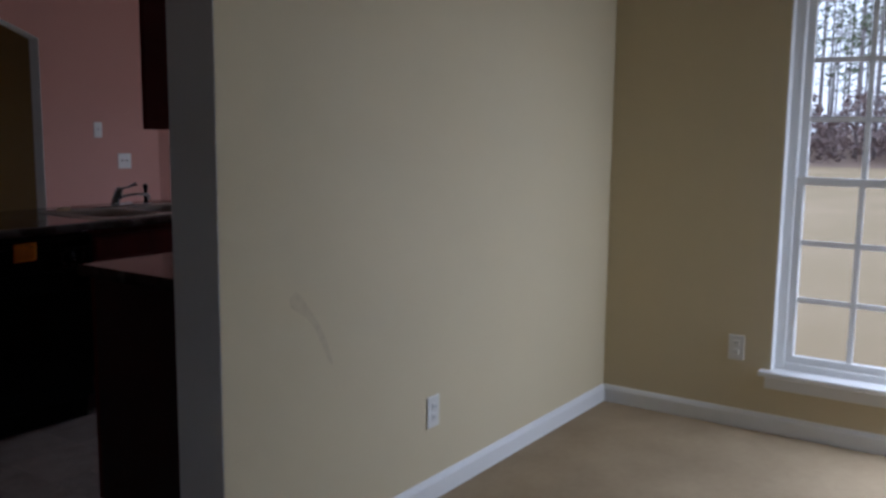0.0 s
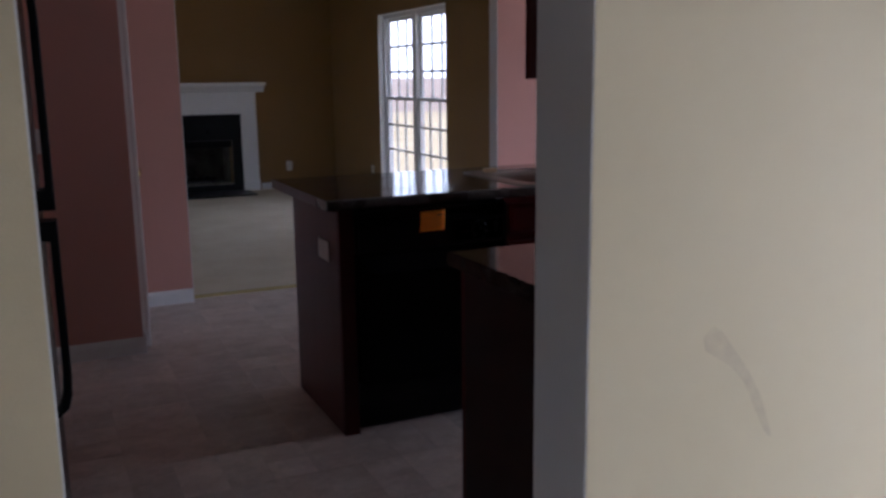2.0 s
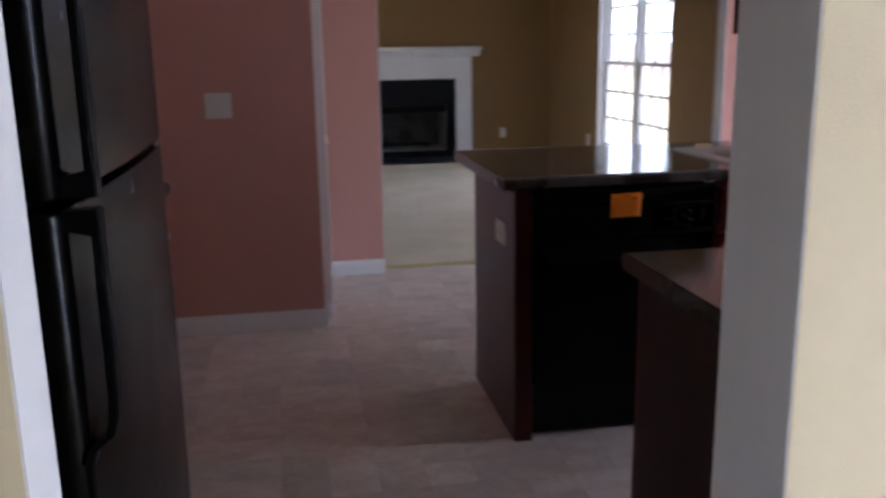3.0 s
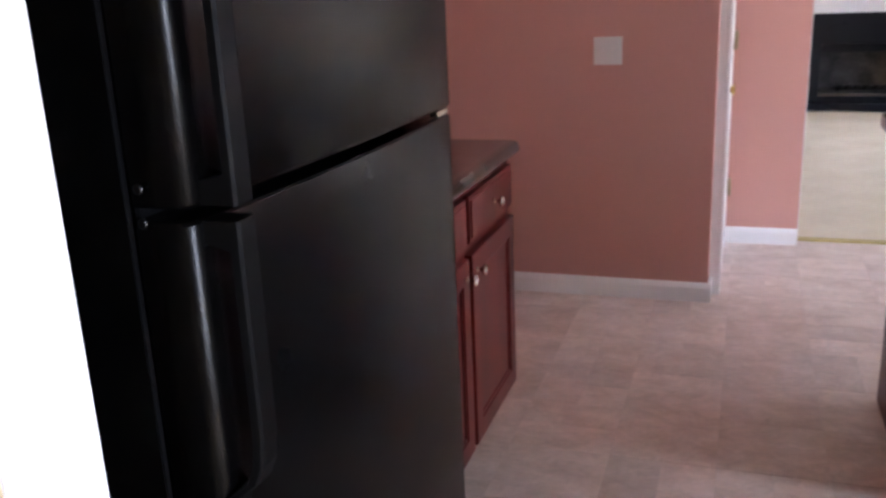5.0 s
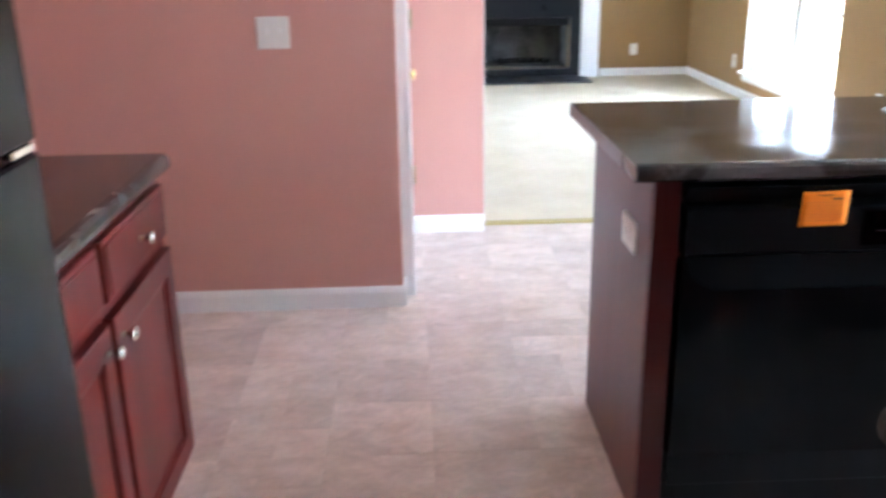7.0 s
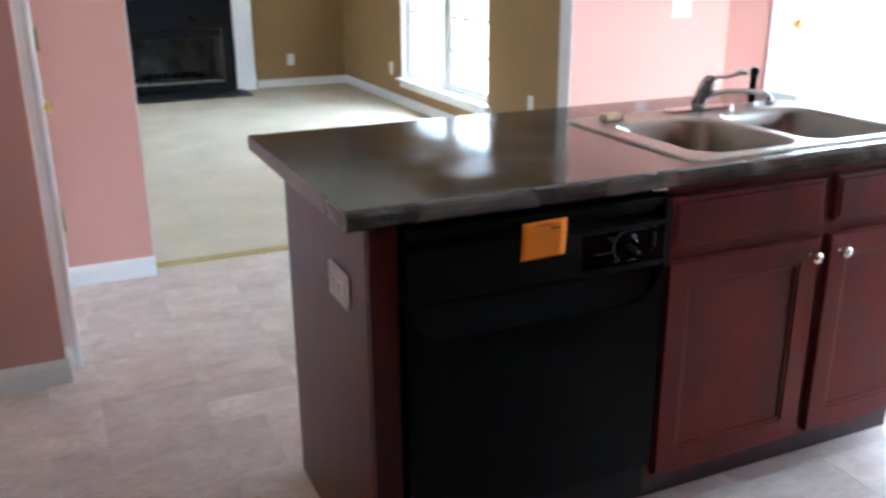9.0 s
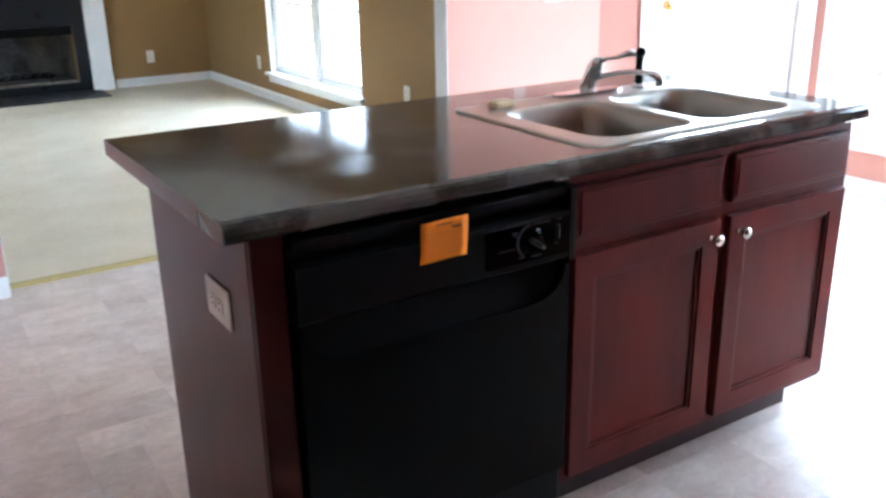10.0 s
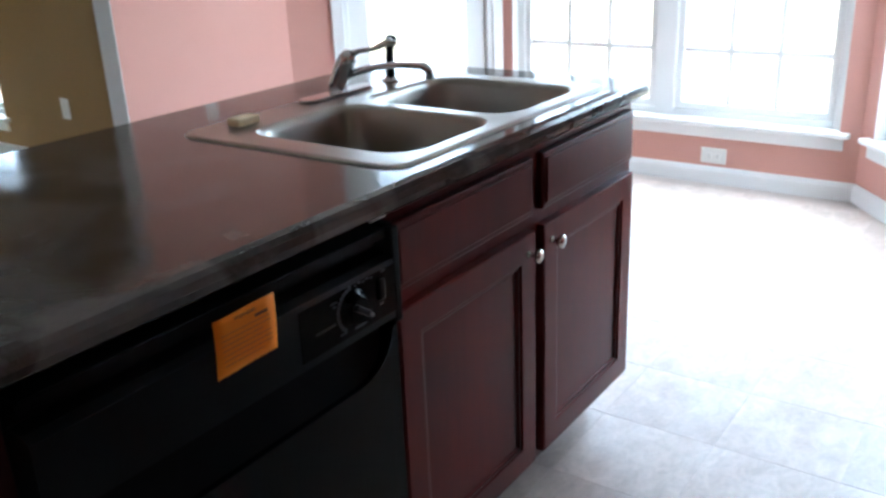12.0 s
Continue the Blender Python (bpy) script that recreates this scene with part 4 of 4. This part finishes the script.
# ---- refrigerator ----
def fridge():
    f = thing("refrigerator", "black top-freezer refrigerator with textured doors", "refrigerator")
    y0, y1, xs, xf, split = 2.165, 2.988, 0.412, 0.515, 1.137
    part("case", boxes(((-0.30, y0, 0.02), (xs, y1, 1.70)), r=0.004), BLACK_GLOSS, f, "glossy black side panels")
    # added strip, a lighter black than the case, standing in for its edge highlight
    part("edge_glint", boxes(((xs + 0.0005, y0 - 0.001, 0.10), (xs + 0.004, y0 + 0.006, 1.695)), r=0.001), BLACK_MATT, f, "thin strip added for the glint on the case edge")
    part("gasket", boxes(((xs + 0.004, y0 + 0.012, 0.10), (xs + 0.012, y1 - 0.012, 1.69))), BLACK_MATT, f)
    part("grille", boxes(((xs - 0.02, y0 + 0.01, 0.02), (xs + 0.03, y1 - 0.01, 0.09)), r=0.004), BLACK_MATT, f)

    def front(y):
        """How far out the bowed door face stands; the far edge sits a little prouder."""
        v = (y - y0) / (y1 - y0)
        return xf - 0.020 + 0.022 * v + 0.012 * math.sin(v * math.pi)

    def door(z0, z1, name):
        n = 10
        prof = [(xs + 0.012, y0)]
        r, q = 0.028, 0.018
        for k in range(n + 1):
            a = radians(90 * k / n)
            prof.append((front(y0 + r) - r + r * math.sin(a), y0 + r - r * math.cos(a)))
        for k in range(1, 12):
            y = y0 + r + (y1 - y0 - r - q) * k / 12
            prof.append((front(y), y))
        for k in range(n + 1):
            a = radians(90 * k / n)
            prof.append((front(y1 - q) - q + q * math.cos(a), y1 - q + q * math.sin(a)))
        prof.append((xs + 0.012, y1))
        bm = bmesh.new()
        prism(bm, prof, "z", z0, z1)
        top = [e for e in bm.edges if abs(e.verts[0].co.z - e.verts[1].co.z) < 1e-6 and max(e.verts[0].co.x, e.verts[1].co.x) > xs + 0.03]
        bmesh.ops.bevel(bm, geom=top, offset=0.006, segments=3, affect="EDGES", profile=0.5)
        for fc in bm.faces:
            fc.smooth = abs(fc.normal.z) < 0.5
        return part(name, bm, BLACK_STEEL, f, "black pebble-textured door")
    low, up = door(0.105, split - 0.004, "door"), door(split + 0.010, 1.695, "freezer_door")

    def handle(d, z0, z1):
        """A flat bar standing off the door from the split; its far end swings over and back into the door."""
        s = 1 if z1 > z0 else -1
        xo, yc, w, t = 0.538, 2.204, 0.019, 0.013
        base = front(yc) - 0.004
        run = [(0.0, base, 0), (0.026, base, 0), (0.034, xo - t, 0)]
        length = abs(z1 - z0)
        run += [(length * k, xo - t, 0) for k in (0.3, 0.55, 0.75)]
        run += [(length * 0.84, xo - t - 0.002, -0.003), (length * 0.90, xo - t - 0.008, -0.009), (length * 0.95, base, -0.016), (length, base - 0.004, -0.020)]
        bm = bmesh.new()
        rings = []
        for h, xi, dy in run:
            outer = xo if h < length * 0.8 else xi + t
            z = z0 + s * h
            rings.append([bm.verts.new(p) for p in ((xi, yc + dy - w, z), (outer - 0.003, yc + dy - w, z), (outer, yc + dy - w + 0.004, z),
                                                    (outer, yc + dy + w - 0.004, z), (outer - 0.003, yc + dy + w, z), (xi, yc + dy + w, z))])
        for a, b in zip(rings, rings[1:]):
            for k in range(6):
                bm.faces.new((a[k], a[(k + 1) % 6], b[(k + 1) % 6], b[k]))
        bm.faces.new(rings[0])
        bm.faces.new(rings[-1][::-1])
        part("handle", bm, HANDLE_BLACK, d, "charcoal moulded handle bar")
    handle(low, split - 0.005, 0.785)
    handle(up, split + 0.012, 1.55)
    for z in (split + 0.032, split - 0.006):
        bm = bmesh.new()
        lathe(bm, [(0, 0.0062), (0.0015, 0.0062), (0.003, 0.0035)], (xs + 0.022, y0, z), (0, -1, 0), 14)
        part("screw", bm, HINGE_DARK, f, "small dark metal hinge screw")
    part("badge", boxes(((front(y1 - 0.04) - 0.020, y1 - 0.075, split - 0.0025), (front(y1 - 0.04) - 0.003, y1 - 0.014, split + 0.0085)), r=0.002), NICKEL, f, "bright metal hinge cap")


fridge()


# ---- base cabinet beside the refrigerator (faces +x) ----
def run_cabinet(name, label, m, units, depth, ends=None):
    """Base cabinets facing -y in local axes; units: (x0, x1, knob at the left); ends: the material of the sides."""
    c = thing(name, label, "cabinet", m=m)
    x0, x1 = units[0][0], units[-1][1]
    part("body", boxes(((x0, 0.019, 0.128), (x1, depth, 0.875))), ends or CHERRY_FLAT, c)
    bm = bmesh.new()
    for a, b, _ in units:
        box(bm, (a, 0, 0.128), (a + 0.03, 0.019, 0.875))
        box(bm, (b - 0.03, 0, 0.128), (b, 0.019, 0.875))
        for z0, z1 in ((0.128, 0.18), (0.69, 0.73), (0.84, 0.875)):
            box(bm, (a + 0.03, 0, z0), (b - 0.03, 0.019, z1))
    part("face_frame", bm, CHERRY, c)
    part("toe_kick", boxes(((x0 + 0.002, 0.075, 0.0), (x1 - 0.002, depth, 0.128))), SHADED_WOOD, c)
    for a, b, left in units:
        flat_door(c, a + 0.012, b - 0.012, 0.724, 0.850, -0.020, "drawer_front", ((a + b) / 2 - (0.07 if a == 0 else 0), 0.787), panel=False)
        flat_door(c, a + 0.012, b - 0.012, 0.150, 0.694, -0.020, "door", (a + 0.045 if left else b - 0.045, 0.648))
    return c


def run_worktop(name, label, m, x0, x1, depth):
    bm = bmesh.new()
    Y0 = -0.034
    prof = [(depth, 0.876), (Y0 + 0.008, 0.876), (Y0 + 0.001, 0.882), (Y0, 0.893), (Y0 + 0.003, 0.904), (Y0 + 0.010, 0.911), (Y0 + 0.022, 0.914), (depth, 0.914)]
    prism(bm, prof, "x", x0, x1)
    ob = thing(name, label, "countertop", m=m)
    part("slab", bm, COUNTER, ob)
    part("end_strip", boxes(((x1, Y0 + 0.010, 0.878), (x1 + 0.0015, depth - 0.01, 0.912))), COUNTER, ob)
    return ob


left_m = pose(0.374, 2.995, 0, 0, 0, 90)
run_cabinet("base_cabinet", "cherry-stained base cabinet beside the refrigerator", left_m, [(0.0, 0.475, False), (0.475, 0.935, True)], 0.70)
run_worktop("worktop", "dark laminate worktop beside the refrigerator", left_m, 0.0, 0.955, 0.78)
right_m = pose(2.90, 2.646, 0, 0, 0, 180)
# its sides take the darkened wood in place of their deep shade
run_cabinet("base_cabinet", "cherry-stained base cabinet against the partition", right_m, [(0.0, 0.475, True), (0.475, 0.95, False), (0.95, 1.425, True)], 0.545, SHADED_WOOD)
run_worktop("worktop", "dark laminate worktop against the partition", right_m, 0.0, 1.450, 0.545)


def wall_cabinet():
    c = thing("wall_cabinet", "dark cherry wall cabinet above the worktop", "cabinet", m=pose(2.90, 2.440, 0, 0, 0, 180))
    part("body", boxes(((0.0, 0.019, 1.343), (1.359, 0.339, 2.11))), CHERRY_FLAT, c)
    bm = bmesh.new()
    for a, b in ((0.0, 0.453), (0.453, 0.906), (0.906, 1.359)):
        box(bm, (a, 0, 1.343), (a + 0.03, 0.019, 2.11))
        box(bm, (b - 0.03, 0, 1.343), (b, 0.019, 2.11))
        for z in (1.343, 2.075):
            box(bm, (a + 0.03, 0, z), (b - 0.03, 0.019, z + 0.035))
    part("face_frame", bm, CHERRY, c)
    for a, b, k in ((0.0, 0.453, 0.04), (0.453, 0.906, 0.413), (0.906, 1.359, 0.04)):
        flat_door(c, a + 0.012, b - 0.012, 1.356, 2.098, -0.020, "door", (a + k, 1.40))


wall_cabinet()


# ---- fireplace ----
def fireplace():
    f = thing("fireplace", "white mantel fireplace with a black slate surround", "fireplace")
    y = Y_LIV
    sx0, sx1 = 1.645, 2.805
    for a, b, z0, z1 in ((sx0, 1.76, 0.012, 0.935), (2.69, sx1, 0.012, 0.935), (1.76, 2.69, 0.63, 0.935), (1.76, 2.69, 0.012, 0.10)):
        part("slate_slab", boxes(((a, y - 0.030, z0), (b, y, z1))), SLATE, f, "glossy black stone surround")
    part("leg", boxes(((sx1, y - 0.06, 0.0), (2.995, y, 0.935)), r=0.004), WHITE, f)
    part("leg", boxes(((1.455, y - 0.06, 0.0), (sx0, y, 0.935)), r=0.004), WHITE, f)
    part("frieze", boxes(((1.455, y - 0.06, 0.935), (2.995, y - 0.001, 1.19)), r=0.004), WHITE, f)
    bm = bmesh.new()
    prism(bm, [(y, 1.19), (y - 0.065, 1.19), (y - 0.085, 1.205), (y - 0.10, 1.235), (y - 0.145, 1.258), (y - 0.15, 1.265), (y - 0.19, 1.265), (y - 0.195, 1.272), (y - 0.195, 1.298),
               (y - 0.19, 1.305), (y, 1.305)], "x", 1.36, 3.09)
    part("mantel_shelf", bm, WHITE, f, "moulded white mantel shelf")
    for x0 in (1.455, sx1):
        part("plinth", boxes(((x0 - 0.004, y - 0.07, 0), (x0 + 0.194, y - 0.06, 0.13)), r=0.003), WHITE, f)
    for a, b in (((1.735, y + 0.14, 0.10), (1.76, y + 0.58, 0.63)), ((2.69, y + 0.14, 0.10), (2.715, y + 0.58, 0.63)), ((1.735, y + 0.58, 0.10), (2.715, y + 0.61, 0.63)),
                 ((1.735, y + 0.0, 0.07), (2.715, y + 0.61, 0.10)), ((1.735, y + 0.14, 0.63), (2.715, y + 0.61, 0.66))):
        part("firebox_panel", boxes((a, b)), SOOT, f, "sooty firebrick panel")
    part("hood", boxes(((1.765, y - 0.01, 0.545), (2.685, y + 0.02, 0.625)), r=0.004), BLACK_MATT, f)
    part("bottom_rail", boxes(((1.765, y - 0.015, 0.105), (2.685, y + 0.02, 0.120)), r=0.003), NICKEL, f, "bright metal rail")
    bm = bmesh.new()
    for k in range(7):
        x = 1.95 + k * 0.09
        tube(bm, [(x, y + 0.15, 0.16), (x, y + 0.42, 0.16)], 0.008, 8)
    for yy in (y + 0.17, y + 0.40):
        tube(bm, [(1.93, yy, 0.15), (2.51, yy, 0.15)], 0.008, 8)
        for x in (1.97, 2.47):
            tube(bm, [(x, yy, 0.10), (x, yy, 0.15)], 0.008, 8)
    part("grate", bm, BLACK_MATT, f, "black iron grate")
    solid("hearth", boxes(((1.62, y - 0.50, 0.006), (2.86, y - 0.031, 0.018)), r=0.003), SLATE, "flat black slate hearth slab on the carpet", "hearth")


fireplace()


# ---- scuff on the dining wall ----
def scuff():
    bm = bmesh.new()
    pts = [(1.640, 0.872), (1.655, 0.850), (1.680, 0.828), (1.712, 0.800), (1.745, 0.760), (1.775, 0.705), (1.800, 0.650), (1.812, 0.630)]
    wid = [0.016, 0.026, 0.020, 0.013, 0.011, 0.012, 0.008, 0.003]
    a = [bm.verts.new((x - w * 0.8, Y_DIN - 0.0012, z - w * 0.6)) for (x, z), w in zip(pts, wid)]
    b = [bm.verts.new((x + w * 0.8, Y_DIN - 0.0012, z + w * 0.6)) for (x, z), w in zip(pts, wid)]
    for i in range(len(pts) - 1):
        bm.faces.new((a[i], a[i + 1], b[i + 1], b[i]))
    solid("scuff_mark", bm, SMUDGE, "dark scuff mark rubbed on the cream wall", "stain", "structure")


scuff()


# ---- outdoors ----
def woods():
    rng = random.Random(4)
    bm, nb = bmesh.new(), bmesh.new()
    for k in range(400):
        ang = rng.uniform(-1.25, 1.1)
        dist = rng.uniform(52, 88)
        x, y = dist * math.cos(ang) + 4, dist * math.sin(ang)
        h, r = rng.uniform(12, 22), rng.uniform(0.07, 0.20)
        lean = rng.uniform(-0.5, 0.5)
        tube(bm, [(x, y, -0.8), (x + lean * 0.3, y, h * 0.4), (x + lean, y, h)], [r, r * 0.8, r * 0.25], 6)
        for j in range(7):
            z = h * rng.uniform(0.35, 0.95)
            a = rng.uniform(0, 6.28)
            l = rng.uniform(0.8, 2.6)
            tube(bm, [(x + lean * z / h, y, z), (x + lean * z / h + l * math.cos(a), y + l * math.sin(a), z + rng.uniform(0, 0.9))], [r * 0.25, 0.02], 4)
        if rng.random() < 0.55:
            for j in range(26):
                z = h * rng.uniform(0.32, 1.0)
                a, l = rng.uniform(0, 6.28), rng.uniform(0.2, 2.4)
                c = Vector((x + lean * z / h + l * math.cos(a), y + l * math.sin(a), z))
                for q in range(10):
                    d = Vector((rng.uniform(-1, 1), rng.uniform(-1, 1), rng.uniform(-0.5, 0.7)))
                    e = Vector((rng.uniform(-1, 1), rng.uniform(-1, 1), rng.uniform(-0.6, 0.6)))
                    vs = [nb.verts.new(c + v * 0.34 + e * 0.5) for v in (d, e, -d * 0.6 + e * 0.2)]
                    nb.faces.new(vs)
    w = thing("far_woods", "bare and pine trees at the edge of the lawn", "woods", kind="stuff")
    tagged(part("trunks", bm, BARK, w), kind="stuff")
    tagged(part("needles", nb, NEEDLES, w), kind="stuff")
    bb = bmesh.new()
    for k in range(60000):
        ang, dist = rng.uniform(-1.3, 1.15), rng.uniform(48, 66)
        top = 3.3 + 0.9 * math.sin(ang * 23) * math.sin(ang * 61 + 1) + 0.5 * math.sin(ang * 140)
        z = -0.35 + (top + 0.35) * rng.random() ** 0.85
        c = Vector((dist * math.cos(ang) + 4, dist * math.sin(ang), z))
        size = rng.uniform(0.06, 0.20)
        bb.faces.new([bb.verts.new(c + Vector((rng.gauss(0, size), rng.gauss(0, size), rng.gauss(0, size)))) for q in range(3)])
    solid("brush", bb, BRUSH, "brown winter brush below the trees", "brush", "stuff")
    gb = bmesh.new()
    ring = 48
    lo = [gb.verts.new((4 + 46 * math.cos(a), 46 * math.sin(a), -0.440)) for a in (-1.4 + 2.7 * k / ring for k in range(ring + 1))]
    hi = [gb.verts.new((4 + 90 * math.cos(a), 90 * math.sin(a), 1.2)) for a in (-1.4 + 2.7 * k / ring for k in range(ring + 1))]
    for i in range(ring):
        gb.faces.new((lo[i], hi[i], hi[i + 1], lo[i + 1]))
    solid("ground_woods", gb, LEAF_LITTER, "brown leaf-covered ground under the trees", "ground", "structure")


woods()


# ---- vinyl tiles ----
def tiles():
    s, g = 0.305, 0.0008
    h = s / 2
    shapes = {}
    for name, w, d in (("whole", s, s), ("half", h, s), ("slab", s, h), ("quarter", h, h)):
        bm = bmesh.new()
        box(bm, (g, g, -0.003), (w - g, d - g, 0.0))
        shapes[name] = mesh_of("tile", bm, VINYL)
    cuts = {0: (("whole", 0, 0),), 1: (("half", 0, 0), ("half", h, 0)), 2: (("slab", 0, 0), ("slab", 0, h)), 3: (("half", 0, 0), ("quarter", h, 0), ("quarter", h, h))}
    poly = [(X_KW, 1.95), (4.47, 1.95), (4.47, 2.89), (X_BAY, BAY_A), (X_BAY, BAY_B), (4.457, Y_ARCH), (ARCH_R, Y_ARCH), (ARCH_R, 6.22), (X_KW, 6.22)]
    rng = random.Random(11)

    def inside(x, y):
        hit = False
        for (xa, ya), (xb, yb) in zip(poly, poly[1:] + poly[:1]):
            if (ya > y) != (yb > y) and x < (xb - xa) * (y - ya) / (yb - ya) + xa:
                hit = not hit
        return hit
    for i in range(-2, 19):
        for j in range(0, 15):
            x, y = i * s + 0.10, 1.95 + j * s
            kind = rng.choice((0, 0, 1, 2, 3)) if 0.35 < x < 1.7 and y > 2.8 else 0
            if y + s < 6.25 and inside(x + s / 2, y + s / 2):
                for name, dx, dy in cuts[kind]:
                    t = new("tile", shapes[name])
                    t.parent = kitchen_floor
                    t.location = (x + dx, y + dy, -0.0005)


tiles()
